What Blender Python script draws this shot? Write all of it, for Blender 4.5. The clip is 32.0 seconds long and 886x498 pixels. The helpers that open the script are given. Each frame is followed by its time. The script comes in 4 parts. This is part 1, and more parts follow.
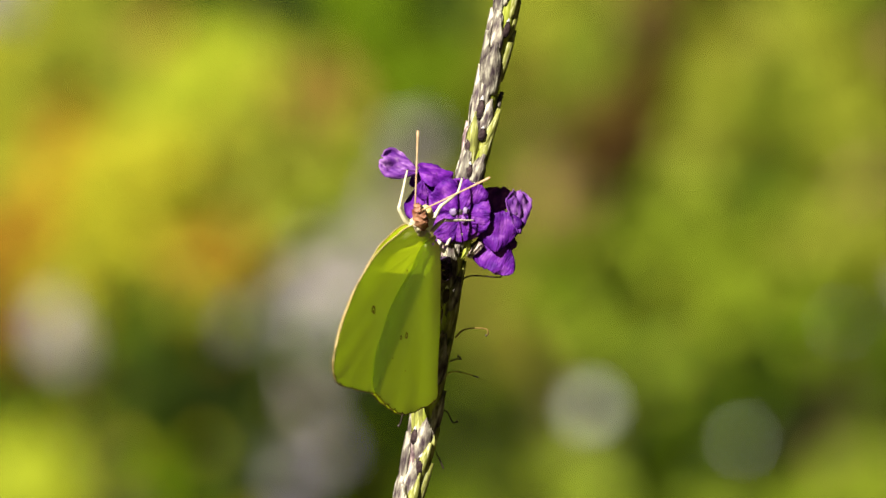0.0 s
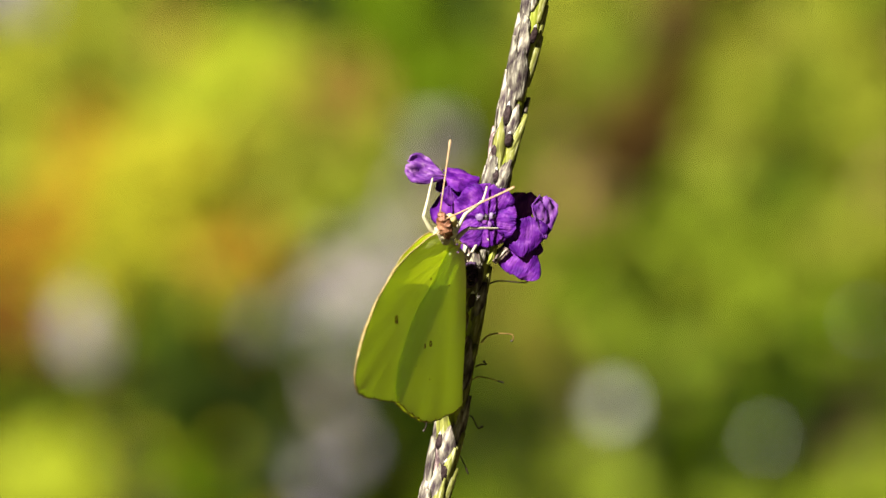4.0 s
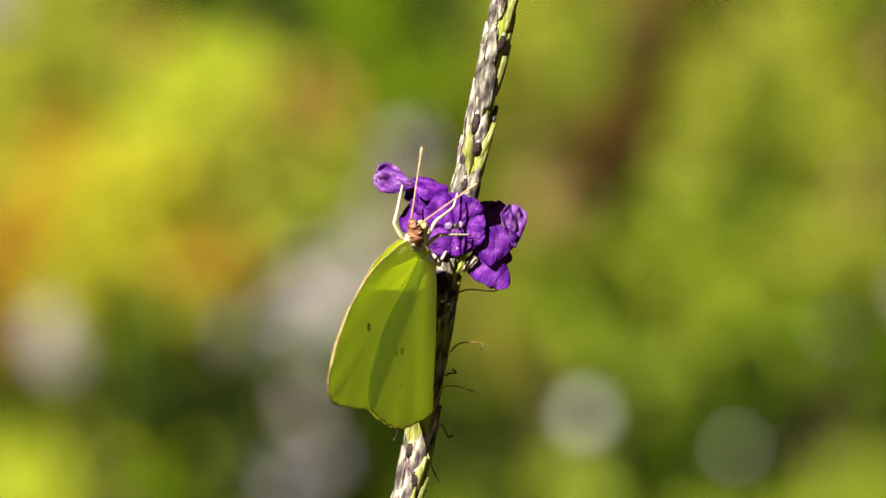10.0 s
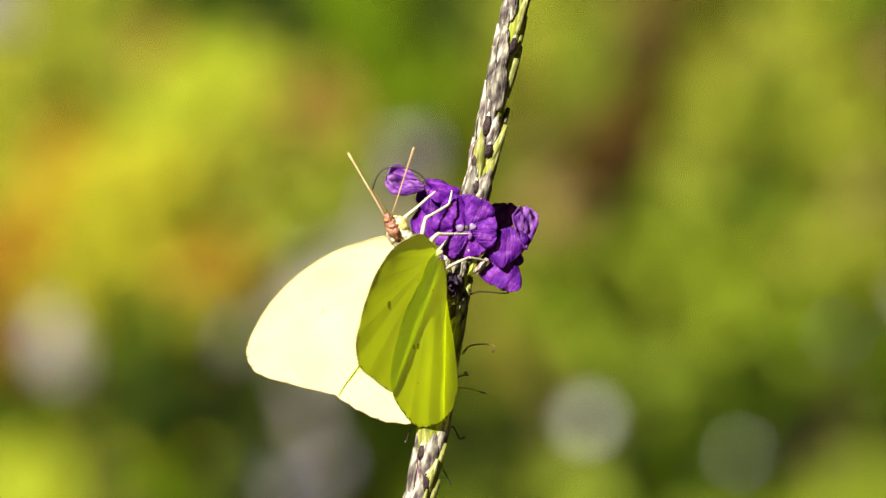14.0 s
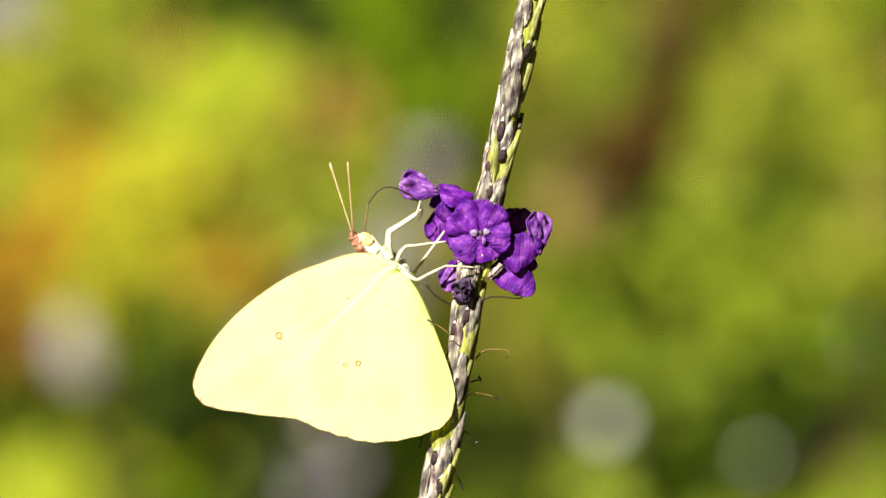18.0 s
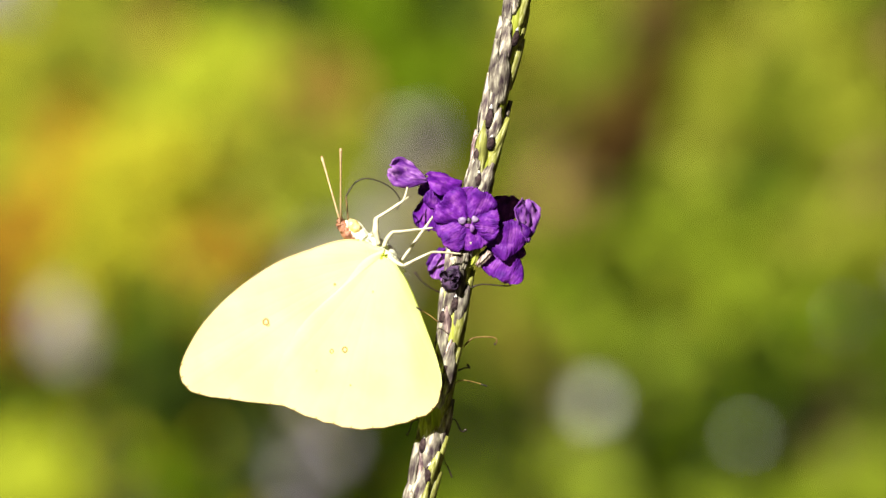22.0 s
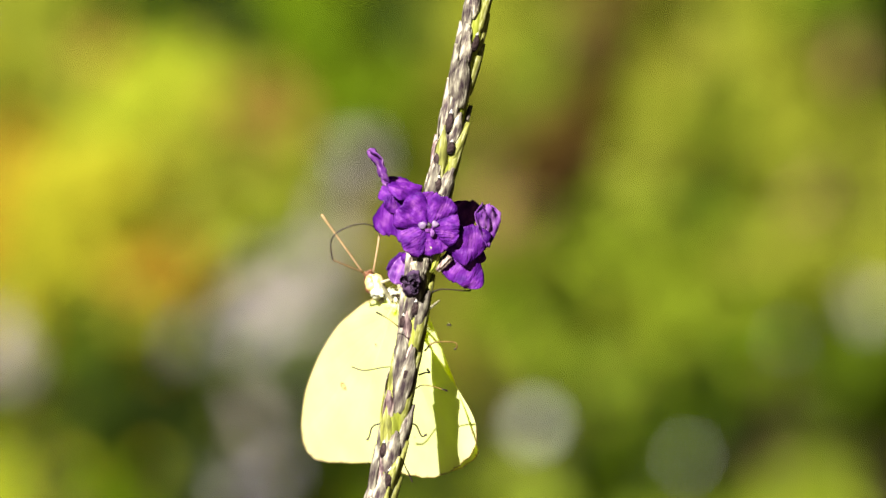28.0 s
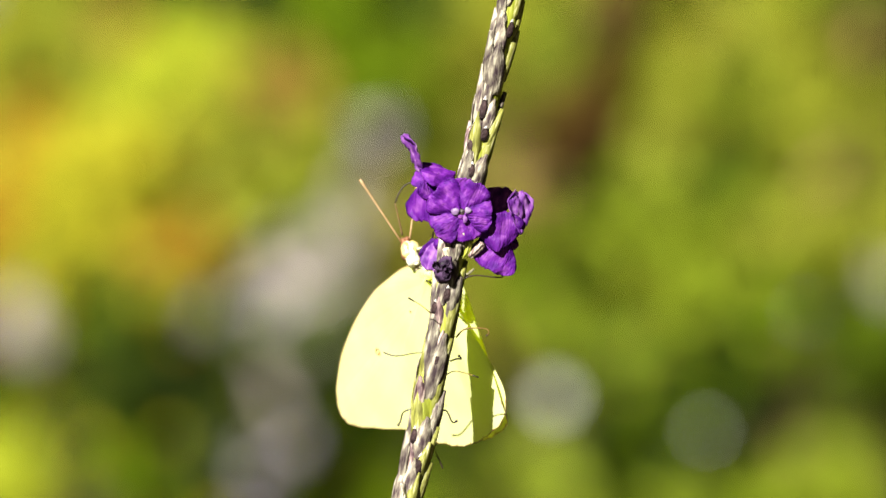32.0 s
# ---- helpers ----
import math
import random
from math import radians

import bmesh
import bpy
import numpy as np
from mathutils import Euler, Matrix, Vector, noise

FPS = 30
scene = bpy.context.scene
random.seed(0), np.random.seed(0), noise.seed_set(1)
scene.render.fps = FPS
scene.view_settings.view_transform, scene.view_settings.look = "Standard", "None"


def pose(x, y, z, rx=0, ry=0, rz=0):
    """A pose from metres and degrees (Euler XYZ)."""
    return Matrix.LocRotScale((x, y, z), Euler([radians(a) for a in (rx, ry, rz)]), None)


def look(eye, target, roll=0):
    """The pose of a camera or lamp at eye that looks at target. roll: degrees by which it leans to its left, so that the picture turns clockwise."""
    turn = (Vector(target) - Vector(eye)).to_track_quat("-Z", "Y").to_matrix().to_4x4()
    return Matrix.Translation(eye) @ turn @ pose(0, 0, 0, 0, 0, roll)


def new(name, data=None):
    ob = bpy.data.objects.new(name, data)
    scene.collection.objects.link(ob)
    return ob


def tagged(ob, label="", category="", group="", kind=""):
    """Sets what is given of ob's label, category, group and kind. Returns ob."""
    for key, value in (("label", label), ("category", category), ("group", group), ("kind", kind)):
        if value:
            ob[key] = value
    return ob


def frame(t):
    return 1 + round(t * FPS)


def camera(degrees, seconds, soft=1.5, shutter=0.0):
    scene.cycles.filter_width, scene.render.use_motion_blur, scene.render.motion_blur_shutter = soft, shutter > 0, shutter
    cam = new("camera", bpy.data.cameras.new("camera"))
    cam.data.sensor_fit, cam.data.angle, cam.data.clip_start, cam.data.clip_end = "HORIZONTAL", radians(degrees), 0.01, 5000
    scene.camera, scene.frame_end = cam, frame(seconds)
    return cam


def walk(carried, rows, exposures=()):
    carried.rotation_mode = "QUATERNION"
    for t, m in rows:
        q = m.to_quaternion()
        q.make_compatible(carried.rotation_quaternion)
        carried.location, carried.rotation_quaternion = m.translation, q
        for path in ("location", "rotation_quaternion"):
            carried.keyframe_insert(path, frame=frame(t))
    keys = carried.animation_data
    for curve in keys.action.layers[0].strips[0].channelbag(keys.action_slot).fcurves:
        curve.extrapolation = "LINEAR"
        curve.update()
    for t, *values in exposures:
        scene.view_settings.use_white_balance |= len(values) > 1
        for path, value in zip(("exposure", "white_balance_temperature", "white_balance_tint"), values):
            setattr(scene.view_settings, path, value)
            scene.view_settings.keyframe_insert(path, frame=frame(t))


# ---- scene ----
# ---- camera and its way ----
ZC, FAR = 1.0, 1.6            # lens height and distance of the flower, metres
UNIT = 1 / 12000              # drawing unit of the flower and butterfly: 1/12 mm
cam = camera(4.677, 32.0, soft=1.5)
cam.data.dof.use_dof = True
cam.data.dof.focus_distance = FAR - 0.003
cam.data.dof.aperture_fstop = 25.0
cam.data.dof.aperture_blades = 0

# seconds, turn of the camera to its left and upwards (in units at the flower's distance),
# sway of the flower spike to the right and downwards, and its lean
SWAY = [
    (0, -17.0, -30.0, -22.0, -42.0, -0.00), (0.5, -24.6, -51.5, -14.8, -54.6, 0.32), (1, -4.7, -37.7, 7.0, -35.1, 0.36),
    (1.5, -12.4, -28.4, -7.7, -22.5, 0.42), (2, -32.4, -31.6, -41.9, -30.4, 0.03), (2.5, -47.6, -28.4, -60.1, -29.0, -0.02),
    (3, 13.6, -42.3, 4.0, -42.4, -0.04), (3.5, 29.0, -26.9, 32.0, -26.6, 0.39), (5.5, -19.9, -68.1, -28.7, -66.4, -0.20),
    (6, -29.1, -57.5, -34.6, -55.5, -0.20), (6.5, -45.9, -42.1, -49.1, -44.9, -0.07), (7, -52.1, -56.6, -56.3, -57.8, -0.20),
    (7.5, -35.9, -65.9, -48.0, -62.6, -0.17), (8, -18.4, -63.6, -25.4, -56.1, -0.19), (8.5, -18.4, -29.9, -18.4, -23.1, -0.04),
    (9, 0.0, 0.0, 1.5, 6.0, 0.00), (9.5, -16.1, 3.1, -15.3, 3.0, -0.01), (10, -27.5, -16.8, -30.7, -17.3, -0.06),
    (10.5, -17.6, -9.2, -16.6, -9.2, -0.14), (11, -27.6, 0.8, -14.6, 6.5, 0.18), (11.5, -40.5, 4.6, -23.8, 12.6, 0.18),
    (12, -34.4, 4.6, -19.8, 3.3, 0.14), (12.5, -34.4, 7.0, -26.2, 2.7, 0.03), (13, -35.2, 2.4, -28.9, -1.4, -0.08),
    (13.5, -29.1, -25.2, -10.1, -30.7, 0.18), (14, -21.4, -7.7, -10.4, -13.6, -0.07), (14.5, -50.5, 1.6, -31.4, -9.5, -0.16),
    (16.5, 3.1, 28.3, 8.6, 24.6, 0.17), (17, 7.7, -1.5, 12.3, -6.3, 0.06), (17.5, 3.1, -5.3, 5.3, -8.3, -0.10),
    (18, 10.7, -3.0, 14.0, -4.6, 0.02), (18.5, 8.5, 13.0, 15.5, 12.3, 0.02), (19, 0.0, 0.0, 0.0, 0.0, 0.00),
    (19.5, -6.9, -31.3, -12.0, -27.6, 0.01), (20, -10.0, -58.1, -9.7, -51.0, 0.12), (20.5, -9.2, -45.9, 0.5, -38.9, 0.08),
    (21, -10.7, -15.3, 2.7, -6.1, 0.28), (21.5, -2.3, -32.9, 4.3, -20.2, 0.29), (22, -9.9, -37.4, -6.5, -26.6, 0.04),
    (22.5, -24.5, -4.6, -15.1, 1.6, -0.03), (23, -9.1, 0.0, 0.5, 8.3, -0.10), (23.5, -8.5, 13.8, 10.1, 25.7, 0.23),
    (24, -26.0, 27.5, 0.6, 28.8, 0.22), (24.5, -29.1, 56.7, -19.9, 42.0, -0.01), (26.5, -30.5, -8.4, 42.5, 4.2, 1.06),
    (27, -89.5, 3.0, -20.6, 13.1, 0.94), (27.5, -111.8, 6.1, -62.7, 2.4, 0.42), (28, -114.0, 0.0, -77.0, -18.0, -0.00),
    (28.5, -104.8, 4.6, -48.6, -15.2, 0.44), (29, -101.0, -21.5, -20.7, -30.8, 0.66), (29.5, -91.0, -33.7, 0.1, -30.7, 0.79),
    (30, -84.9, -27.6, -8.1, -23.3, 0.62), (30.5, -84.2, -45.2, -20.7, -45.8, 0.36), (31, -97.1, -61.3, -41.7, -68.4, 0.25),
    (31.5, -88.0, -26.0, -29.9, -33.5, 0.34), (32, -80.3, -45.9, -18.9, -42.4, 0.56),
]


def camera_rows():
    k = UNIT / FAR
    return [(t, pose(0, -FAR, ZC, 90 + math.degrees(b * k), 0, math.degrees(a * k))) for t, a, b, *_ in SWAY]


walk(cam, camera_rows(), ((0, 1.36), (6, 1.41), (24.5, 1.42), (26.5, 1.5), (32, 1.5)))

# ---- daylight ----
TO_SUN = Vector((-0.43, -0.73, 0.53)).normalized()
world = bpy.data.worlds.new("sky")
scene.world = world
world.use_nodes = True
wn = world.node_tree.nodes
sky = wn.new("ShaderNodeTexSky")
sky.sky_type, sky.sun_disc, sky.dust_density = "NISHITA", False, 4.0
sky.sun_elevation = math.asin(TO_SUN.z)
sky.sun_rotation = math.atan2(TO_SUN.x, TO_SUN.y)
world.node_tree.links.new(sky.outputs[0], wn["Background"].inputs[0])
wn["Background"].inputs[1].default_value = 0.0015
lamp = bpy.data.lights.new("sun", "SUN")
lamp.energy, lamp.angle, lamp.color = 5.0, radians(0.53), (1.0, 0.95, 0.86)
sun = new("sun", lamp)
sun.matrix_world = look(TO_SUN * 20 + Vector((0, 0, 1)), (0, 0, 1))


# ---- materials ----
def lin(r, g, b):
    return tuple(((c / 255 + 0.055) / 1.055) ** 2.4 if c > 10 else c / 255 / 12.92 for c in (r, g, b)) + (1,)


def nodes_of(name):
    m = bpy.data.materials.new(name)
    m.use_nodes = True
    m.node_tree.nodes.clear()
    return m, m.node_tree.nodes, m.node_tree.links


def sheet_material(name, colors, thin=0.4, scale=60.0, rough=0.5, gloss=0.05, bump=0.2, vein=None, fine=400.0, vary=0.0, streak=None, through_color=None, tip=None, vein_depth=0.16):
    """A thin natural surface: mottled colour, light through it, soft gloss. colors: two or three base colours.
    vein: count of veins along the first texture coordinate, vary: change of brightness from piece to piece."""
    m, n, l = nodes_of(name)
    out = n.new("ShaderNodeOutputMaterial")
    tc = n.new("ShaderNodeTexCoord")
    no = n.new("ShaderNodeTexNoise")
    no.inputs["Scale"].default_value, no.inputs["Detail"].default_value = scale, 4
    if streak:
        mp = n.new("ShaderNodeMapping")
        mp.inputs["Scale"].default_value = streak
        l.new(tc.outputs["Object"], mp.inputs[0])
        l.new(mp.outputs[0], no.inputs["Vector"])
    else:
        l.new(tc.outputs["Object"], no.inputs["Vector"])
    ramp = n.new("ShaderNodeValToRGB")
    ramp.color_ramp.elements[0].position, ramp.color_ramp.elements[1].position = 0.36, 0.64
    ramp.color_ramp.elements[0].color, ramp.color_ramp.elements[1].color = colors[0], colors[-1]
    if len(colors) == 3:
        ramp.color_ramp.elements.new(0.5).color = colors[1]
    l.new(no.outputs["Fac"], ramp.inputs[0])
    color = ramp.outputs[0]
    if vary:
        geo = n.new("ShaderNodeNewGeometry")
        obi = n.new("ShaderNodeObjectInfo")
        both = n.new("ShaderNodeMath")
        both.operation = "ADD"
        l.new(geo.outputs["Random Per Island"], both.inputs[0])
        l.new(obi.outputs["Random"], both.inputs[1])
        frac = n.new("ShaderNodeMath")
        frac.operation = "FRACT"
        l.new(both.outputs[0], frac.inputs[0])
        rng = n.new("ShaderNodeMapRange")
        rng.inputs["To Min"].default_value, rng.inputs["To Max"].default_value = 1 - vary, 1 + vary
        l.new(frac.outputs[0], rng.inputs["Value"])
        hsv = n.new("ShaderNodeHueSaturation")
        l.new(rng.outputs[0], hsv.inputs["Value"])
        l.new(color, hsv.inputs["Color"])
        color = hsv.outputs[0]
    if tip:
        sep, add, tr = n.new("ShaderNodeSeparateXYZ"), n.new("ShaderNodeMath"), n.new("ShaderNodeValToRGB")
        l.new(tc.outputs["Generated"], sep.inputs[0])
        add.operation = "MULTIPLY_ADD"
        add.inputs[1].default_value = 0.5
        l.new(no.outputs["Fac"], add.inputs[0])
        l.new(sep.outputs[2], add.inputs[2])
        tr.color_ramp.elements[0].position, tr.color_ramp.elements[1].position = 1.02, 1.13
        l.new(add.outputs[0], tr.inputs[0])
        mixc = n.new("ShaderNodeMix")
        mixc.data_type = "RGBA"
        l.new(tr.outputs[0], mixc.inputs["Factor"])
        l.new(color, mixc.inputs["A"])
        mixc.inputs["B"].default_value = tip
        color = mixc.outputs["Result"]
    height = n.new("ShaderNodeTexNoise")
    height.inputs["Scale"].default_value, height.inputs["Detail"].default_value = fine, 3
    if streak:
        along_grain = n.new("ShaderNodeMapping")
        along_grain.inputs["Scale"].default_value = (1.0, 1.0, 0.3)
        l.new(tc.outputs["Object"], along_grain.inputs[0])
        l.new(along_grain.outputs[0], height.inputs["Vector"])
    else:
        l.new(tc.outputs["Object"], height.inputs["Vector"])
    bmp = n.new("ShaderNodeBump")
    bmp.inputs["Strength"].default_value, bmp.inputs["Distance"].default_value = bump, 0.0003
    l.new(height.outputs["Fac"], bmp.inputs["Height"])
    normal = bmp.outputs[0]
    if vein:
        wave = n.new("ShaderNodeTexWave")
        wave.wave_type, wave.bands_direction, wave.wave_profile = "BANDS", "X", "SIN"
        wave.inputs["Scale"].default_value = vein
        wave.inputs["Distortion"].default_value = 0.6
        l.new(tc.outputs["UV"], wave.inputs["Vector"])
        power = n.new("ShaderNodeMath")
        power.operation = "POWER"
        power.inputs[1].default_value = 6.0
        l.new(wave.outputs["Fac"], power.inputs[0])
        b2 = n.new("ShaderNodeBump")
        b2.inputs["Strength"].default_value, b2.inputs["Distance"].default_value = vein_depth, 0.00025
        l.new(power.outputs[0], b2.inputs["Height"])
        l.new(normal, b2.inputs["Normal"])
        normal = b2.outputs[0]
    dif, tra, mix = n.new("ShaderNodeBsdfDiffuse"), n.new("ShaderNodeBsdfTranslucent"), n.new("ShaderNodeMixShader")
    l.new(color, dif.inputs[0])
    if through_color:
        tra.inputs[0].default_value = through_color
    else:
        deep = n.new("ShaderNodeGamma")
        deep.inputs[1].default_value = 1.15
        l.new(color, deep.inputs[0])
        l.new(deep.outputs[0], tra.inputs[0])
    for s in (dif, tra):
        l.new(normal, s.inputs["Normal"])
    mix.inputs[0].default_value = thin
    l.new(dif.outputs[0], mix.inputs[1])
    l.new(tra.outputs[0], mix.inputs[2])
    glo, mix2 = n.new("ShaderNodeBsdfGlossy"), n.new("ShaderNodeMixShader")
    glo.inputs["Roughness"].default_value = rough
    l.new(normal, glo.inputs["Normal"])
    mix2.inputs[0].default_value = gloss
    l.new(mix.outputs[0], mix2.inputs[1])
    l.new(glo.outputs[0], mix2.inputs[2])
    l.new(mix2.outputs[0], out.inputs[0])
    return m


WING = sheet_material("wing_scales", [(0.93, 0.93, 0.40, 1), (0.95, 0.95, 0.48, 1)], thin=0.48, scale=120, gloss=0.004, rough=0.7, bump=0.03, vein=5.0, fine=2500, through_color=(0.78, 0.94, 0.003, 1), vein_depth=0.06)
EDGE = sheet_material("wing_edge", [lin(120, 95, 45), lin(170, 145, 90)], thin=0.1, scale=900, bump=0.1)
FUR = sheet_material("pale_fur", [(0.74, 0.72, 0.50, 1), (0.88, 0.87, 0.66, 1)], thin=0.1, scale=900, bump=0.8, fine=3000)
COLLAR = sheet_material("grey_pink_fur", [lin(150, 135, 106), lin(205, 195, 158)], thin=0.05, scale=900, bump=0.8, fine=3000)
WITHERED = sheet_material("withered_violet", [lin(26, 16, 32), lin(84, 62, 92)], thin=0.1, scale=700, rough=0.5, gloss=0.02, bump=1.0, fine=1500)
FACE = sheet_material("brown_face_fur", [lin(112, 60, 36), lin(178, 126, 94)], thin=0.05, scale=700, bump=0.8, fine=3000)
EYE = sheet_material("yellow_eye", [lin(198, 176, 98), lin(226, 210, 150)], thin=0.0, scale=1500, rough=0.25, gloss=0.06, bump=0.1, fine=6000)
LIMB = sheet_material("cream_limb", [lin(188, 180, 144), lin(224, 216, 184)], thin=0.1, scale=800, bump=0.3, fine=3000)
ANTENNA = sheet_material("straw_antenna", [lin(176, 140, 98), lin(206, 172, 128)], thin=0.1, scale=1500, bump=0.3, fine=4000)
DARK = sheet_material("dark_thread", [lin(26, 20, 18), lin(55, 40, 34)], thin=0.0, scale=800, rough=0.4, gloss=0.04, bump=0.3, fine=3000)
STYLE_TAN = sheet_material("tan_thread", [lin(92, 70, 34), lin(150, 122, 66)], thin=0.0, scale=1200, rough=0.4, gloss=0.03, bump=0.3, fine=3000)
COSTA = sheet_material("tan_costa", [lin(190, 160, 96), lin(214, 190, 130)], thin=0.1, scale=900, bump=0.2)
TONGUE_BASE = sheet_material("brown_tongue", [lin(74, 54, 28), lin(126, 98, 54)], thin=0.0, scale=1200, bump=0.3, fine=3000)
MARK = sheet_material("brown_mark", [lin(150, 116, 56), lin(190, 158, 92)], thin=0.2, scale=900, bump=0.1)
PETAL = sheet_material("violet_petal", [lin(76, 15, 120), lin(110, 36, 152), lin(160, 88, 184)], thin=0.34, scale=1.0, streak=(400, 400, 300), rough=0.5, gloss=0.012, bump=1.0, fine=2600, vary=0.12)
PETAL_PALE = sheet_material("faded_violet_petal", [lin(104, 44, 144), lin(148, 86, 178), lin(194, 146, 206)], thin=0.45, scale=1.0, streak=(900, 700, 360), rough=0.5, gloss=0.012, bump=0.6, fine=1500)
THROAT = sheet_material("white_throat", [lin(126, 94, 146), lin(172, 150, 184)], thin=0.3, scale=600, bump=0.3)
LIP = sheet_material("white_lip", [lin(190, 185, 180), lin(215, 212, 205)], thin=0.1, scale=600, rough=0.3, gloss=0.03, bump=0.2)
BRACT = sheet_material("grey_bract", [lin(60, 48, 52), lin(118, 110, 98), lin(188, 182, 160)], thin=0.03, scale=1.0, rough=0.5, gloss=0.015, bump=1.0, fine=2600, vary=0.34, streak=(1500, 1500, 420), tip=lin(52, 40, 48))
BRACT_MAUVE = sheet_material("mauve_bract", [lin(66, 48, 52), lin(126, 106, 104), lin(186, 172, 156)], thin=0.03, scale=1.0, rough=0.45, gloss=0.02, bump=0.9, fine=1800, vary=0.25, streak=(2000, 2000, 420), tip=lin(64, 48, 58))
BRACT_GREEN = sheet_material("green_bract", [lin(90, 90, 42), lin(132, 133, 62), lin(184, 182, 130)], thin=0.05, scale=1.0, rough=0.45, gloss=0.02, bump=0.6, fine=1500, vary=0.2, streak=(2000, 2000, 360), tip=lin(108, 92, 78))
PIT = sheet_material("dark_scar", [lin(24, 16, 18), lin(62, 46, 46)], thin=0.0, scale=900, rough=0.6, gloss=0.015, bump=0.9, fine=2500)
STEM = sheet_material("green_stem", [lin(106, 112, 34), lin(146, 154, 52), lin(172, 174, 100)], thin=0.03, scale=1.0, rough=0.45, gloss=0.02, bump=0.5, fine=1200, streak=(1400, 1400, 160))
WOOD = sheet_material("brown_branch", [lin(36, 25, 8), lin(68, 48, 17)], thin=0.0, scale=60, bump=0.8, fine=200, gloss=0.005)
TWIG = sheet_material("green_brown_twig", [lin(40, 46, 12), lin(70, 72, 24)], thin=0.0, scale=60, bump=0.8, fine=200, gloss=0.005)
LEAF_YELLOW = sheet_material("yellow_leaf", [(0.28, 0.275, 0.010, 1), (0.34, 0.325, 0.018, 1)], thin=0.35, scale=20, gloss=0.003, vary=0.15)
LEAF_LIME = sheet_material("lime_leaf", [(0.170, 0.192, 0.014, 1), (0.225, 0.246, 0.020, 1)], thin=0.35, scale=20, gloss=0.003, vary=0.2)
LEAF_GREEN = sheet_material("green_leaf", [(0.080, 0.134, 0.003, 1), (0.116, 0.172, 0.005, 1)], thin=0.35, scale=20, gloss=0.003, vary=0.25)
LEAF_OLIVE = sheet_material("olive_leaf", [(0.115, 0.107, 0.012, 1), (0.16, 0.143, 0.017, 1)], thin=0.35, scale=20, gloss=0.003, vary=0.2)
LEAF_DRY = sheet_material("dry_tan_leaf", [(0.19, 0.125, 0.045, 1), (0.25, 0.165, 0.07, 1)], thin=0.2, scale=20, gloss=0.003, vary=0.2)
LEAF_FRESH = sheet_material("fresh_green_leaf", [(0.180, 0.245, 0.014, 1), (0.230, 0.295, 0.019, 1)], thin=0.35, scale=20, gloss=0.003, vary=0.2)
# near-black leaf colour: the shade of gaps in the foliage, painted on leaves
LEAF_SHADE = sheet_material("shade_dark_leaf", [(0.011, 0.018, 0.001, 1), (0.018, 0.032, 0.002, 1)], thin=0.3, scale=20, gloss=0.003, vary=0.3)
LEAF_ORANGE = sheet_material("orange_leaf", [(0.29, 0.135, 0.008, 1), (0.34, 0.20, 0.016, 1)], thin=0.35, scale=20, gloss=0.003, vary=0.15)
LEAF_RED = sheet_material("red_brown_leaf", [(0.08, 0.025, 0.002, 1), (0.13, 0.05, 0.006, 1)], thin=0.3, scale=20, gloss=0.003, vary=0.2)
LEAF_BRIGHT = sheet_material("bright_lime_leaf", [(0.26, 0.305, 0.013, 1), (0.32, 0.365, 0.022, 1)], thin=0.35, scale=20, gloss=0.003, vary=0.15)
LEAF_MEADOW = sheet_material("meadow_green_leaf", [(0.11, 0.19, 0.004, 1), (0.15, 0.235, 0.006, 1)], thin=0.35, scale=20, gloss=0.003, vary=0.2)
LEAF_TAN = sheet_material("orange_tan_leaf", [(0.27, 0.165, 0.03, 1), (0.33, 0.21, 0.045, 1)], thin=0.35, scale=20, gloss=0.003, vary=0.15)
MAUVE_BLOOM = sheet_material("mauve_bloom", [(0.24, 0.21, 0.27, 1), (0.31, 0.27, 0.34, 1)], thin=0.3, scale=40, gloss=0.003, vary=0.15)
BLOOM = sheet_material("pale_lilac_bloom", [(0.315, 0.279, 0.25, 1), (0.405, 0.359, 0.325, 1)], thin=0.3, scale=40, gloss=0.003, vary=0.15)
WHITE_BLOOM = sheet_material("white_bloom", [(0.62, 0.66, 0.54, 1), (0.74, 0.78, 0.66, 1)], thin=0.25, scale=40, gloss=0.003, vary=0.1)
EARTH = sheet_material("dry_earth", [(0.035, 0.026, 0.008, 1), (0.075, 0.055, 0.018, 1)], thin=0.0, scale=6, bump=1.0, fine=60)


# ---- mesh helpers ----
def mesh_of(name, verts, faces, mat, smooth=True):
    me = bpy.data.meshes.new(name)
    me.from_pydata([tuple(v) for v in verts], [], faces)
    me.materials.append(mat)
    if smooth:
        me.polygons.foreach_set("use_smooth", [True] * len(me.polygons))
    me.update()
    return me


def part(name, me, parent, label="", m=None):
    ob = new(name, me)
    ob.parent = parent
    if m is not None:
        ob.matrix_basis = m
    return tagged(ob, label)


def g(u, v, d=0.0):
    """A point of the flower drawing, in units from the middle of the front flower: u right, v down, d away from the lens."""
    return Vector(((u - 835) * UNIT, d * UNIT, (417 - v) * UNIT))


def smooth_line(points, per=6):
    """Catmull-Rom through the points."""
    p = [Vector(q) for q in points]
    p = [2 * p[0] - p[1]] + p + [2 * p[-1] - p[-2]]
    out = []
    for i in range(1, len(p) - 2):
        for k in range(per):
            t = k / per
            a, b, c, d = p[i - 1], p[i], p[i + 1], p[i + 2]
            out.append(0.5 * ((2 * b) + (c - a) * t + (2 * a - 5 * b + 4 * c - d) * t * t + (3 * b - a - 3 * c + d) * t ** 3))
    out.append(p[-2])
    return out


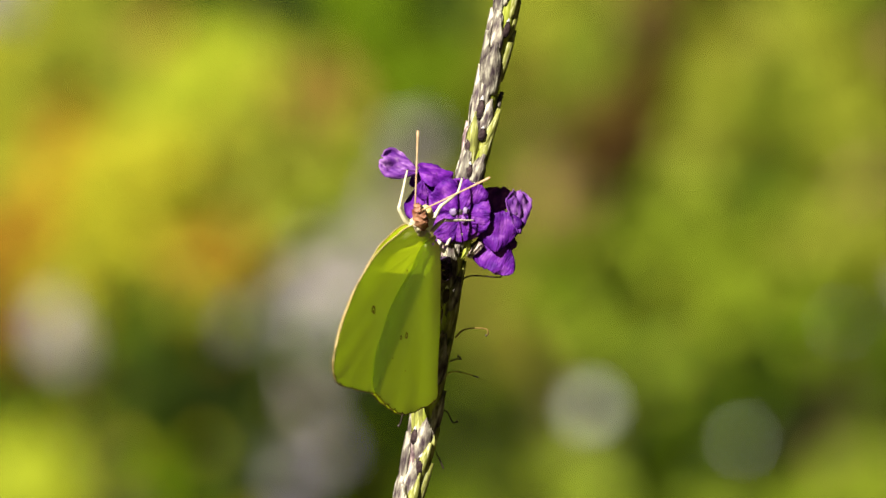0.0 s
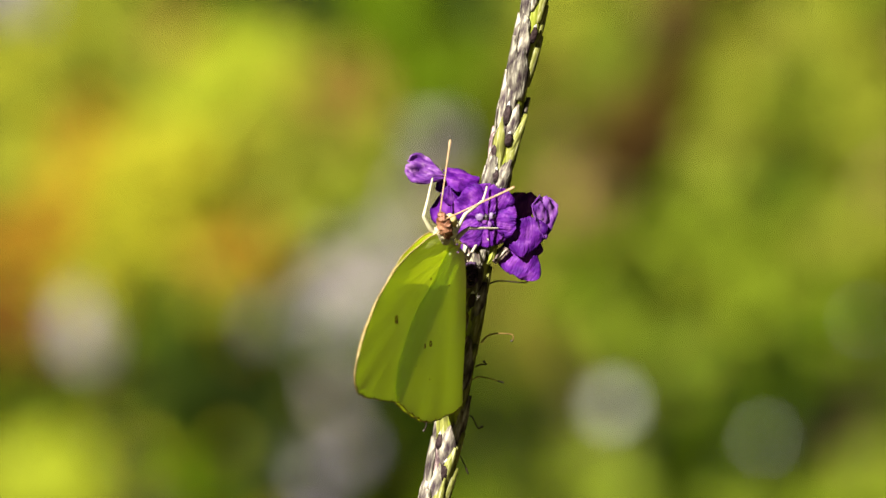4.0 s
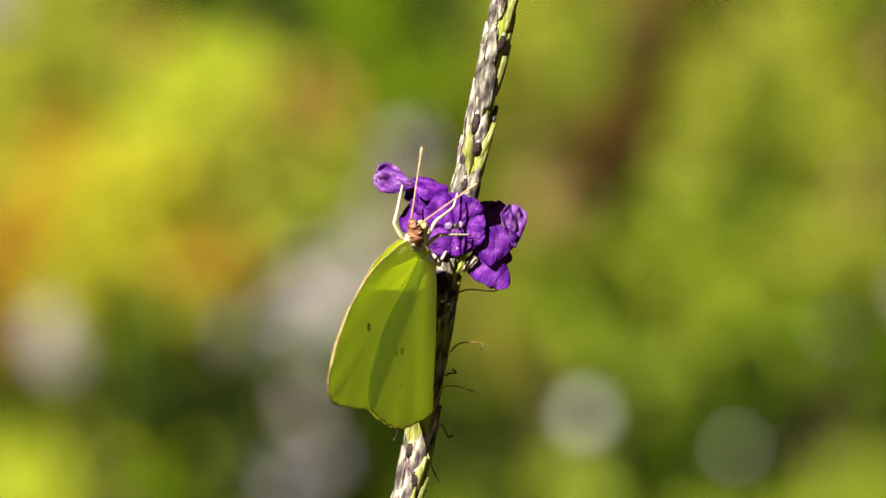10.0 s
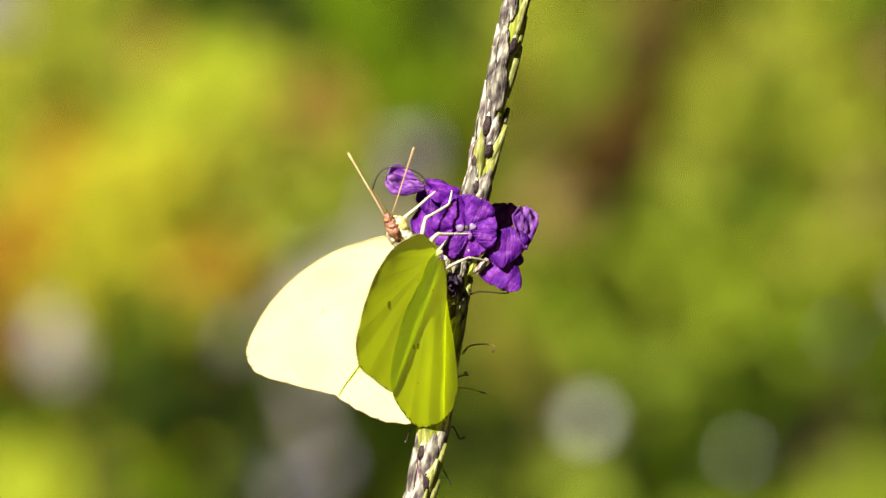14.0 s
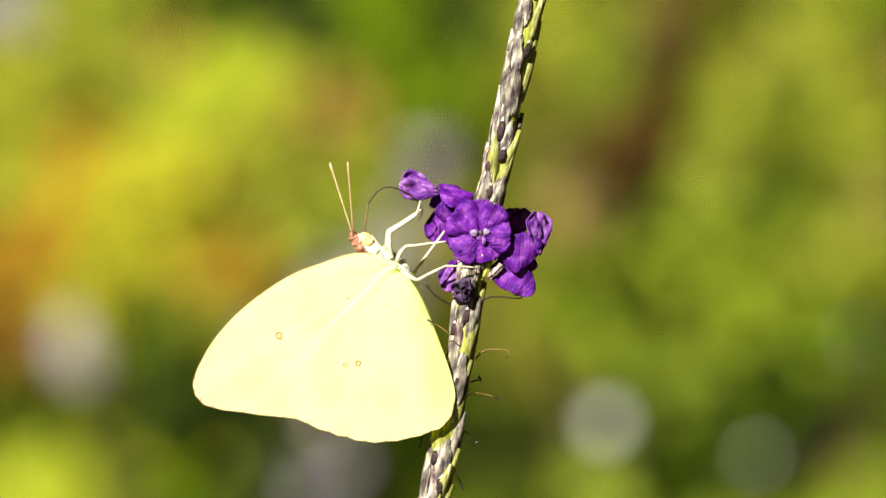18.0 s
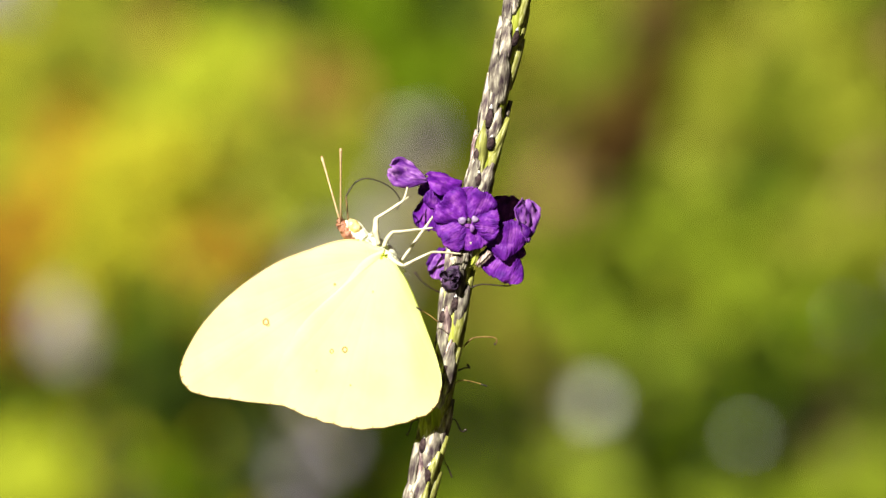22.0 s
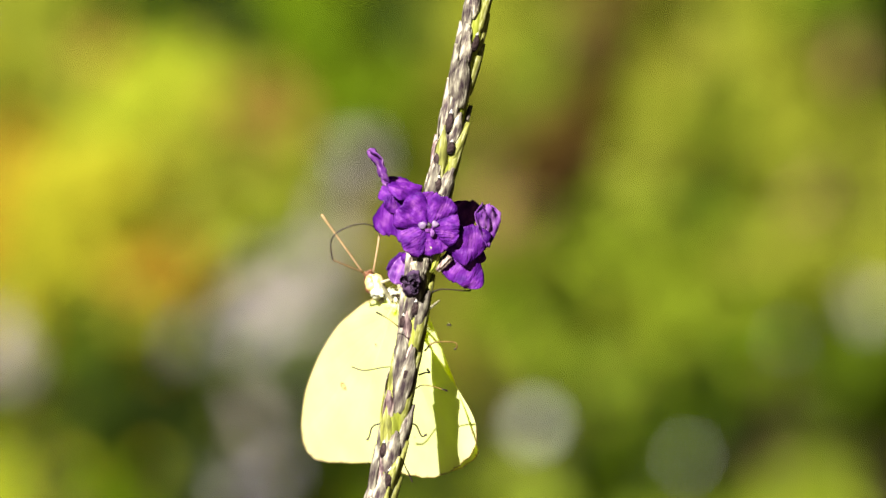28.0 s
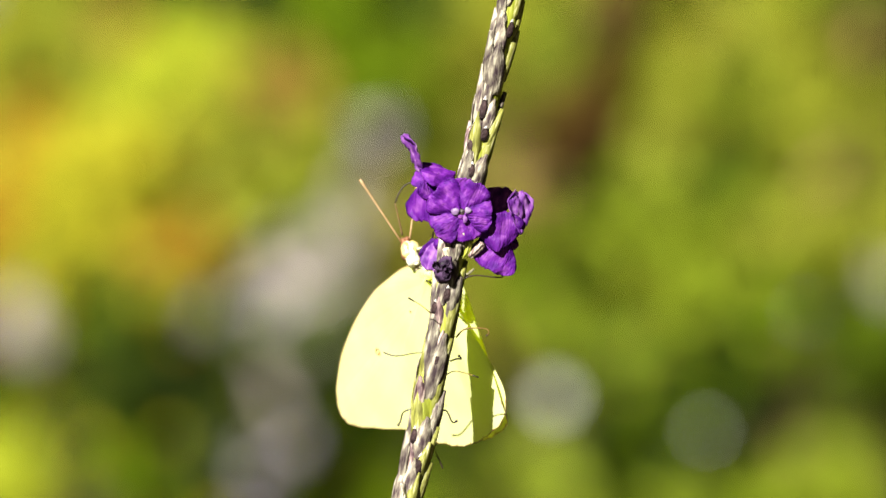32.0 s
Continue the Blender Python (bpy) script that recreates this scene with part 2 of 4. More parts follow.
def tube(points, radii, sides=8, cap=True):
    """Vertices and faces of a round tube along the points."""
    n = len(points)
    rad = [float(np.interp(i / (n - 1), np.linspace(0, 1, len(radii)), radii)) for i in range(n)]
    verts, faces = [], []
    side = None
    for i, p in enumerate(points):
        d = (points[min(i + 1, n - 1)] - points[max(i - 1, 0)]).normalized()
        if side is None:
            side = d.orthogonal().normalized()
        side = (side - d * side.dot(d)).normalized()
        up = d.cross(side)
        for k in range(sides):
            a = 2 * math.pi * k / sides
            verts.append(p + (side * math.cos(a) + up * math.sin(a)) * rad[i])
    for i in range(n - 1):
        for k in range(sides):
            faces.append((i * sides + k, i * sides + (k + 1) % sides, (i + 1) * sides + (k + 1) % sides, (i + 1) * sides + k))
    if cap:
        faces.append(tuple(range(sides))[::-1])
        faces.append(tuple((n - 1) * sides + k for k in range(sides)))
    return verts, faces


def tube_part(name, points, radii, mat, parent, label="", sides=8, per=6, m=None):
    line = smooth_line(points, per) if per else [Vector(p) for p in points]
    return part(name, mesh_of(name, *tube(line, radii, sides), mat), parent, label, m)


def thick_sheet(grid, thick):
    """Closed sheet from a grid (rows of points), with a thickness along its normals. Returns vertices, faces."""
    rows, cols = len(grid), len(grid[0])
    flat = [grid[i][j] for i in range(rows) for j in range(cols)]
    nor = []
    for i in range(rows):
        for j in range(cols):
            a = grid[min(i + 1, rows - 1)][j] - grid[max(i - 1, 0)][j]
            b = grid[i][min(j + 1, cols - 1)] - grid[i][max(j - 1, 0)]
            c = a.cross(b)
            nor.append(c.normalized() if c.length > 1e-14 else Vector((0, -1, 0)))
    verts = [p + q * thick / 2 for p, q in zip(flat, nor)] + [p - q * thick / 2 for p, q in zip(flat, nor)]
    n = rows * cols
    faces = []
    for i in range(rows - 1):
        for j in range(cols - 1):
            a, b, c, d = i * cols + j, i * cols + j + 1, (i + 1) * cols + j + 1, (i + 1) * cols + j
            faces += [(a, b, c, d), (n + d, n + c, n + b, n + a)]
    rim = [i * cols for i in range(rows)] + [(rows - 1) * cols + j for j in range(1, cols)]
    rim += [i * cols + cols - 1 for i in range(rows - 2, -1, -1)] + [j for j in range(cols - 2, 0, -1)]
    for k in range(len(rim)):
        a, b = rim[k], rim[(k + 1) % len(rim)]
        faces.append((a, b, n + b, n + a))
    return verts, faces


# ---- ground ----
def ground():
    n, verts, faces = 60, [], []
    for i in range(n + 1):
        for j in range(n + 1):
            x, y = (i / n * 2 - 1), (j / n * 2 - 1)
            x, y = 60 * x * abs(x), 60 * y * abs(y) + 2
            verts.append((x, y, 0.04 * noise.noise((x * 0.7, y * 0.7, 0)) if abs(x) < 20 else 0))
    for i in range(n):
        for j in range(n):
            a = i * (n + 1) + j
            faces.append((a, a + n + 1, a + n + 2, a + 1))
    ob = new("ground", mesh_of("ground", verts, faces, EARTH))
    tagged(ob, "dry brown garden soil under the shrubs", "ground", kind="structure")


ground()


# ---- shrubs behind ----
def leaf_points(length, width, fold=0.25, curl=0.2):
    """A pointed leaf along +x, its upper side to +z."""
    spine = [(0, 0, 0), (0.3, 0, -0.03), (0.65, 0, -0.06 - curl * 0.3), (1, 0, -curl)]
    half = [0.05, 0.9, 0.75, 0.0]
    pts = []
    for (x, _, z), h in zip(spine, half):
        pts.append(Vector((x * length, 0, z * length)))
        if 0 < h:
            pts.append(Vector((x * length, h * width / 2, z * length + fold * h * width / 2)))
            pts.append(Vector((x * length, -h * width / 2, z * length + fold * h * width / 2)))
    return pts


LEAF_FACES = [(0, 3, 4, 1), (0, 2, 5, 3), (3, 6, 7, 4), (3, 5, 8, 6), (6, 9, 7), (6, 8, 9)]


def leaves_mesh(name, places, mat):
    """places: rows of (position, normal, heading angle, length, width)."""
    verts, faces = [], []
    for p, nrm, turn, ln, wd in places:
        q = nrm.to_track_quat("Z", "X").to_matrix() @ Matrix.Rotation(turn, 3, "Z")
        base = len(verts)
        off = Vector((ln / 2, 0, 0))
        for v in leaf_points(ln, wd):
            verts.append(p + q @ (v - off))
        faces += [tuple(base + k for k in f) for f in LEAF_FACES]
    return mesh_of(name, verts, faces, mat)


def yonder(u, v, far):
    """A point behind the flower, by its bearing from the lens and its distance."""
    k = far * UNIT / FAR
    return Vector(((u - 784) * k, far - FAR, ZC - (v - 441) * k))


FACING = (TO_SUN + Vector((0.1, -1.0, 0.1))).normalized()


def spray(rng, spots, leaf, far, full=1.5, jitter=0.9, depth=0.10):
    """Leaves in clumps. spots: rows of bearing u, v and clump radius (units at 1.6 m); far: distance from the lens;
    full: how many times over the leaves cover the clump."""
    out = []
    size = leaf * FAR / (far * UNIT)
    for u, v, r in spots:
        for _ in range(max(1, round(full * math.pi * r * r / (0.22 * size * size)))):
            a, s = rng.uniform(0, 2 * math.pi), math.sqrt(rng.random())
            p = yonder(u + r * s * math.cos(a), v + r * s * math.sin(a), far + rng.uniform(-depth, depth))
            nrm = (FACING + Vector([rng.gauss(0, 0.45) * jitter for _ in range(3)])).normalized()
            ln = leaf * rng.uniform(0.75, 1.3)
            out.append((p, nrm, rng.uniform(0, 6.28), ln, ln * rng.uniform(0.45, 0.6)))
    return out


def mass(rng, lo, hi, count, leaf):
    """Leaves at random in a box with rounded top."""
    out = []
    for _ in range(count):
        p = Vector([rng.uniform(a, b) for a, b in zip(lo, hi)])
        nrm = (FACING * 0.6 + Vector([rng.gauss(0, 0.6) for _ in range(3)])).normalized()
        ln = leaf * rng.uniform(0.7, 1.3)
        out.append((p, nrm, rng.uniform(0, 6.28), ln, ln * rng.uniform(0.4, 0.55)))
    return out


def shrub(name, label, base, crown, mats, branches, rng, category="shrub"):
    """A shrub: stems from the base into the crown, and one foliage mesh a leaf colour. mats: (part name, material, places)."""
    root = tagged(new(name), label, category)
    root.location = base
    back = Matrix.Translation(-Vector(base))
    lo, hi = crown
    for k in range(branches):
        tip = Vector([rng.uniform(a, b) for a, b in zip(lo, hi)])
        mid = Vector(base).lerp(tip, 0.5) + Vector((rng.uniform(-0.06, 0.06), rng.uniform(-0.04, 0.04), 0.05))
        tube_part("branch", [back @ Vector(base), back @ mid, back @ tip], [0.009, 0.006, 0.002], TWIG, root, per=5, sides=6)
    for pname, mat, places in mats:
        tagged(part(pname, leaves_mesh(pname, [(back @ p, *r) for p, *r in places], mat), root), kind="stuff")
    return root


def glints(seed, lo, hi, count, leaf):
    """Single leaves scattered over a stretch of bearings: bright as glints, near-black as shade."""
    own = random.Random(seed)
    spots = [(own.uniform(lo, hi), own.uniform(-80, 970), 4) for _ in range(count)]
    return spray(own, spots, leaf, 5.05, 0.3, 0.7, 0.2)


def white_flower(u, v, far, size):
    """A small white five-petalled flower on a thin stalk that stands in the soil."""
    head = yonder(u, v, far)
    root = tagged(new("white_flower"), "small white garden flower on a thin green stalk", "flower", "white flowers in the shrubs")
    root.location = (head.x, head.y + 0.03, 0)
    top = head - root.location
    tube_part("stalk", [Vector((0, 0, -0.02)), Vector((0.01, 0.01, top.z * 0.6)), top + Vector((0, 0.004, -0.002))], [0.0016, 0.0012, 0.0008], TWIG, root, sides=6)
    for k in range(5):
        ray = Vector((math.sin(k * 1.257 + u), -0.15, math.cos(k * 1.257 + u)))
        me = leaves_mesh("petal", [(Vector((0, 0, 0)), Vector((0, 0, 1)), 0, size, size * 0.7)], WHITE_BLOOM)
        z = FACING
        x = (ray - z * ray.dot(z)).normalized()
        m = Matrix((x, z.cross(x), z)).transposed().to_4x4()
        part("petal", me, root, m=Matrix.Translation(top + x * size * 0.55) @ m)
    return root


def garden():
    rng = random.Random(5)
    # a dense green hedge closes the view; rear leaves have shade in their colour
    shrub("green_hedge", "dense green hedge of small pointed leaves", (0, 5.6, 0), ((-3.5, 5.3, 0.6), (3.5, 5.9, 2.0)),
          [("foliage", LEAF_GREEN, mass(rng, (-3.8, 5.0, 0.05), (3.8, 5.8, 2.3), 6500, 0.11)),
           ("lime_foliage", LEAF_LIME, mass(rng, (-3.8, 5.0, 0.05), (3.8, 5.5, 2.3), 1600, 0.11)),
           ("shaded_foliage", LEAF_SHADE, mass(rng, (-3.8, 5.5, 0.05), (3.8, 6.1, 2.3), 5000, 0.13))], 30, rng, "hedge")
    # unseen hedges added beside and behind the lens block low sky, bounce green light
    for place, lo, hi in (((-4.2, 1.5, 0), (-4.6, -3.5, 0.05), (-3.8, 5.5, 2.1)), ((4.2, 1.5, 0), (3.8, -3.5, 0.05), (4.6, 5.5, 2.1)), ((0, -4.4, 0), (-4.4, -4.8, 0.05), (4.4, -4.0, 1.7))):
        shrub("unseen_hedge", "dense green hedge, unseen, added to block sky and bounce green light", place, (lo, hi), [("foliage", LEAF_GREEN, mass(rng, lo, hi, 1500, 0.26))], 8, rng, "hedge")
    # golden shrub
    bright = [(330, 140, 55), (400, 130, 60), (455, 190, 55), (380, 210, 55), (300, 190, 45), (480, 130, 40), (440, 90, 30)]
    yellow = [(250, 300, 55), (200, 350, 50), (310, 350, 50), (300, 430, 50), (230, 460, 50), (140, 480, 40), (360, 290, 50), (195, 270, 40), (260, 390, 45), (370, 410, 40), (30, 350, 35), (160, 420, 40)]
    lime = [(60, 60, 60), (150, 60, 60), (60, 140, 60), (150, 130, 50), (225, 70, 40), (235, 180, 45), (450, 290, 60), (540, 310, 60), (420, 370, 50), (500, 400, 50), (600, 330, 50), (630, 280, 40),
            (200, 540, 40), (300, 530, 45), (380, 550, 40), (-40, 60, 50), (-40, 160, 50), (20, 230, 40), (-30, 300, 45)]
    near_lime = [(640, 380, 30), (820, 360, 30), (90, 150, 38), (180, 110, 32), (440, 300, 42), (500, 350, 42), (470, 420, 36), (430, 545, 34), (490, 480, 34), (400, 590, 22), (560, 300, 36), (550, 380, 32), (480, 255, 34), (240, 230, 28)]
    low = [(50, 850, 55), (95, 870, 45), (20, 930, 60), (100, 950, 50), (-30, 850, 45)]
    fresh = [(340, 850, 50), (300, 900, 50), (370, 930, 45), (330, 830, 40)]
    orange = [(165, 200, 22), (140, 245, 25), (115, 300, 28), (95, 350, 32), (75, 400, 35), (55, 450, 36), (20, 490, 40), (-30, 470, 40), (400, 460, 40), (440, 490, 32), (350, 490, 30)]
    tan = [(590, 160, 38), (555, 190, 35), (620, 210, 35), (570, 240, 30), (310, 30, 24), (280, 80, 20), (330, -5, 22), (255, 120, 16)]
    red = [(15, 555, 40), (15, 615, 45), (40, 665, 28), (-40, 590, 45)]
    green = [(680, 150, 55), (720, 70, 55), (640, 90, 45), (760, 160, 45), (400, 20, 45), (520, 40, 40), (460, 0, 40), (600, 40, 45), (380, -60, 60), (520, -60, 60), (680, 10, 50), (240, 600, 35), (20, 730, 40), (240, 850, 35), (690, 240, 45), (720, 500, 40), (700, 620, 50), (690, 760, 60)]
    # near-black clumps set where the shrub has shaded gaps, shade by colour
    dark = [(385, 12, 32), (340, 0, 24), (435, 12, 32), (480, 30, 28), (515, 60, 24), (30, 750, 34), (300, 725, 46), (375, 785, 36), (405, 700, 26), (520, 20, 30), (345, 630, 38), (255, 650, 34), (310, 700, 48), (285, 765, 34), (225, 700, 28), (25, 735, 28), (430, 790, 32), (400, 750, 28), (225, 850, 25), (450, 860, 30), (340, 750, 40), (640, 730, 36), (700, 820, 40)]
    shrub("golden_shrub", "golden-leaved shrub with yellow, lime and orange leaves", (-0.25, 3.9, 0), ((-0.35, 3.7, 0.8), (0.0, 4.1, 1.15)),
          [("bright_foliage", LEAF_BRIGHT, spray(rng, bright, 0.028, 5.3, 1.8) + spray(rng, low, 0.026, 5.2, 1.4)),
           ("yellow_foliage", LEAF_YELLOW, spray(rng, yellow, 0.028, 5.35, 1.4) + glints(71, -60, 560, 40, 0.015) + mass(rng, (-1.5, 3.7, 0.2), (-0.4, 4.3, 1.7), 420, 0.06)),
           ("lime_foliage", LEAF_LIME, spray(rng, lime, 0.03, 5.45, 1.5) + spray(rng, near_lime, 0.024, 5.12, 1.3) + spray(rng, low, 0.026, 5.25, 1.0) + mass(rng, (-1.5, 3.8, 0.2), (-0.4, 4.4, 1.7), 500, 0.06)),
           ("fresh_foliage", LEAF_MEADOW, spray(rng, fresh, 0.028, 5.05, 2.0)),
           ("orange_foliage", LEAF_ORANGE, spray(rng, orange, 0.020, 5.08, 2.2) + glints(72, -60, 560, 10, 0.012) + mass(rng, (-1.5, 3.7, 0.2), (-0.4, 4.2, 1.7), 160, 0.05)),
           ("tan_foliage", LEAF_TAN, spray(rng, tan, 0.020, 5.15, 1.2)),
           ("red_foliage", LEAF_RED, spray(rng, red, 0.022, 4.97, 1.4)),
           ("green_foliage", LEAF_GREEN, spray(rng, green, 0.034, 5.5, 1.5)),
           ("shaded_foliage", LEAF_SHADE, spray(rng, dark, 0.028, 4.98, 2.0) + glints(75, -60, 640, 10, 0.020))], 14, rng)
    # green shrub
    lime = [(1000, 80, 42), (975, 35, 38), (1420, 40, 60), (1380, 110, 52), (1470, 90, 48), (1320, 160, 42), (1520, 240, 50), (1445, 220, 42), (1260, 260, 42), (1300, 210, 42), (1200, 330, 36), (1250, 310, 35),
            (1480, 470, 45), (1560, 300, 40), (1630, 200, 50), (1450, -50, 60), (1000, -50, 50), (1620, 440, 45), (1660, 320, 50)]
    fresh = [(1200, 400, 42), (1220, 455, 55), (1260, 490, 48), (1170, 490, 42), (1125, 450, 32), (1340, 520, 42), (1300, 560, 35), (1540, 870, 45), (1610, 870, 45), (1480, 890, 30),
             (1040, 600, 34), (1075, 650, 28), (1020, 860, 45), (965, 850, 32), (1050, 930, 50), (1300, 940, 50), (1450, 940, 45), (1600, 940, 60)]
    green = [(1090, 560, 50), (1040, 610, 48), (1100, 640, 42), (1000, 560, 42), (1350, 580, 40), (1420, 550, 48), (1270, 620, 40), (1520, 540, 45), (1180, 650, 45), (1180, 840, 45), (1150, 760, 40), (1340, 330, 36), (1390, 380, 34), (820, 20, 45), (880, 840, 45), (820, 160, 45),
             (900, 760, 45), (1560, 640, 45), (1640, 640, 50), (870, 60, 40), (1250, 720, 40), (1180, 930, 50), (900, 930, 50), (1430, 320, 36)]
    near_lime = [(1420, 40, 46), (1390, 95, 36), (1470, 70, 34), (1500, 500, 38), (1545, 555, 32), (1530, 250, 34), (1440, 480, 28), (1010, 70, 30), (1000, 850, 36), (1480, 400, 36), (1550, 450, 36), (1400, 430, 30), (1340, 400, 26), (1500, 340, 28), (1530, 310, 28), (1300, 470, 28), (1390, 500, 28), (1230, 380, 26)]
    olive = [(790, 470, 45), (770, 410, 40), (800, 550, 40), (950, 200, 52), (940, 290, 48), (960, 390, 46), (930, 480, 46), (1000, 430, 42), (900, 580, 45), (870, 660, 48), (930, 640, 42), (1260, 60, 48), (1215, 150, 36), (1500, 150, 42), (1490, 320, 42), (1560, 140, 40), (1530, 400, 36), (1330, 80, 38), (900, 130, 42), (1050, 220, 38),
             (1040, 320, 38), (1620, 90, 45), (1260, -50, 50), (1130, 180, 30), (1400, 280, 30), (1190, 230, 30)]
    brown = [(1140, 30, 22), (1125, 85, 20), (1090, 350, 38), (1060, 375, 32), (1125, 345, 28), (1010, 370, 34), (985, 320, 26), (1545, 345, 28), (1500, 820, 34), (1470, 690, 26), (1620, 110, 26), (1640, 280, 24)]
    # clumps whose near-black leaves stand in for shade between the lit foliage
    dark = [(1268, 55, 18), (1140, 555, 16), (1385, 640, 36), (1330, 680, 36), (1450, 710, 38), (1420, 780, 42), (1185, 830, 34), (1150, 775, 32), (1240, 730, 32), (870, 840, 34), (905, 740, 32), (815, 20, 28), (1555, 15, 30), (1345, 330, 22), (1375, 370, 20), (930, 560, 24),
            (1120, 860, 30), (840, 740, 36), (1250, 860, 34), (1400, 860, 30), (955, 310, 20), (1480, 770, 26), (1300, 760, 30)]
    shrub("green_shrub", "bright green leafy shrub in sunlight", (0.3, 4.0, 0), ((0.02, 3.8, 0.8), (0.35, 4.2, 1.15)),
          [("lime_foliage", LEAF_LIME, spray(rng, lime, 0.030, 5.35, 1.4) + spray(rng, near_lime, 0.024, 5.12, 1.4) + glints(73, 760, 1700, 30, 0.016)),
           ("fresh_foliage", LEAF_FRESH, spray(rng, fresh, 0.026, 5.0, 1.5) + glints(76, 760, 1700, 20, 0.016) + mass(rng, (0.45, 3.7, 0.2), (1.5, 4.4, 1.7), 500, 0.07)),
           ("olive_foliage", LEAF_OLIVE, spray(rng, olive, 0.032, 5.4, 1.4)),
           ("brown_foliage", LEAF_DRY, spray(rng, brown, 0.022, 5.1, 1.3)),
           ("green_foliage", LEAF_GREEN, spray(rng, green, 0.034, 5.45, 1.5) + mass(rng, (0.45, 3.7, 0.2), (1.5, 4.4, 1.7), 600, 0.07)),
           ("shaded_foliage", LEAF_SHADE, spray(rng, dark, 0.028, 4.98, 1.8) + glints(74, 600, 1700, 22, 0.022))], 10, rng)
    # pale flowering herb
    bloom = [(590, 500, 42), (640, 460, 38), (650, 510, 40), (545, 560, 36), (610, 560, 36), (560, 650, 34), (545, 690, 22), (620, 640, 30), (690, 455, 30), (660, 430, 28), (690, 530, 28), (770, 258, 20), (738, 287, 27), (745, 325, 36), (712, 375, 34), (690, 415, 32), (560, 525, 38), (560, 800, 28), (590, 850, 24), (555, 730, 22), (525, 565, 34), (605, 465, 36),
             (110, 590, 32), (110, 640, 38), (120, 685, 24), (168, 780, 30), (1655, 560, 30)]
    mauve = [(5, 20, 30), (12, 25, 34), (-10, -5, 36), (-15, 25, 34), (112, 600, 26), (112, 645, 28), (575, 600, 24), (605, 555, 24), (540, 850, 32), (500, 875, 30), (600, 845, 26), (450, 600, 18), (680, 480, 24), (530, 930, 36)]
    shrub("lilac_herb", "tall herb with pale lilac-grey flower heads", (-0.05, 3.5, 0), ((-0.2, 3.4, 0.85), (0.1, 3.5, 1.0)),
          [("bloom", BLOOM, spray(rng, bloom, 0.016, 5.05, 0.62)), ("mauve_bloom", MAUVE_BLOOM, spray(rng, mauve, 0.016, 4.93, 0.9))], 9, rng, "herb")
    for u, v, size in ((1060, 750, 0.0069), (1330, 808, 0.0032), (1505, 600, 0.0020)):
        white_flower(u, v, 4.87, size)
    stem = tagged(new("woody_branch"), "bare brown woody branch among green leaves", "branch")
    pts = [yonder(1215, -90, 5.0), yonder(1186, 60, 5.0), yonder(1150, 180, 5.0), yonder(1095, 310, 5.0), yonder(1050, 430, 5.7)]
    foot = Vector((0.3, 4.0, 0))
    stem.location = foot
    tube_part("bark", [p - foot for p in pts] + [Vector((-0.1, 0.3, 0.5)), Vector((0, 0, 0))], [0.014, 0.014, 0.014, 0.013, 0.013, 0.016], WOOD, stem)
    for a, c, e in (((1165, 110), (1120, 60), (1090, 10)), ((1120, 250), (1170, 300), (1230, 320)), ((1085, 340), (1040, 330), (1000, 350))):
        twig = tube_part("twig", [yonder(*a, 5.0) - foot, yonder(*c, 5.05) - foot, yonder(*e, 5.15) - foot], [0.006, 0.004, 0.002], WOOD, stem, sides=6)
        for k in range(3):
            p = yonder(e[0] + rng.uniform(-30, 30), e[1] + rng.uniform(-25, 25), 5.15) - foot
            part("leaf", leaves_mesh("leaf", [(p, FACING, rng.uniform(0, 6), 0.03, 0.016)], LEAF_LIME), twig)


garden()


# ---- flowering spike ----
def petal_mesh(length, width, seed, cup=0.25, mat=PETAL, roll=0.0, crumple=1.0):
    """A broad, crumpled, notched petal along +z from its claw, its face to -y. roll curls its sides inwards."""
    r = random.Random(seed)
    off = Vector([r.uniform(0, 50) for _ in range(3)])
    rows, cols = 19, 19
    grid = []
    for i in range(rows):
        t = i / (rows - 1)
        w = width * (0.13 + 0.87 * math.sin(min(1.0, t * 1.30) * math.pi / 2) ** 1.1)
        if t > 0.72:
            w *= math.sqrt(max(0.0, 1 - ((t - 0.72) / 0.33) ** 2))
        row = []
        for j in range(cols):
            s = j / (cols - 1) * 2 - 1
            notch = 0.05 * length * math.exp(-(s * 3.4) ** 2) * t ** 5
            x = s * w / 2 * (1 - 0.25 * roll * s * s)
            z = length * t - notch - 0.05 * length * s * s * t
            y = cup * length * (0.30 * t * t - 0.34 * t ** 4) + 0.09 * width * s * s - roll * width * 0.5 * s * s
            q = Vector((s * 2.2, t * 2.6, 0)) + off
            y += crumple * length * (0.07 * (0.25 + t) * noise.noise(q) + 0.034 * noise.noise(q * 3.1) + 0.022 * noise.noise(Vector((q.x * 10, q.y * 3, 2))) * (0.4 + t)) - 0.02 * length * math.exp(-(s * 7) ** 2)
            rim = max(t ** 4, (s * t) ** 4)
            y += 0.05 * length * rim * math.sin(s * 5.5 + 4 * t + seed)
            frill = 1 + 0.035 * crumple * rim * noise.noise(Vector((s * 5 + seed, t * 5, 7)))
            row.append(Vector((x * frill, y, z * frill)))
        grid.append(row)
    return mesh_of("petal", *thick_sheet(grid, 0.00012), mat)


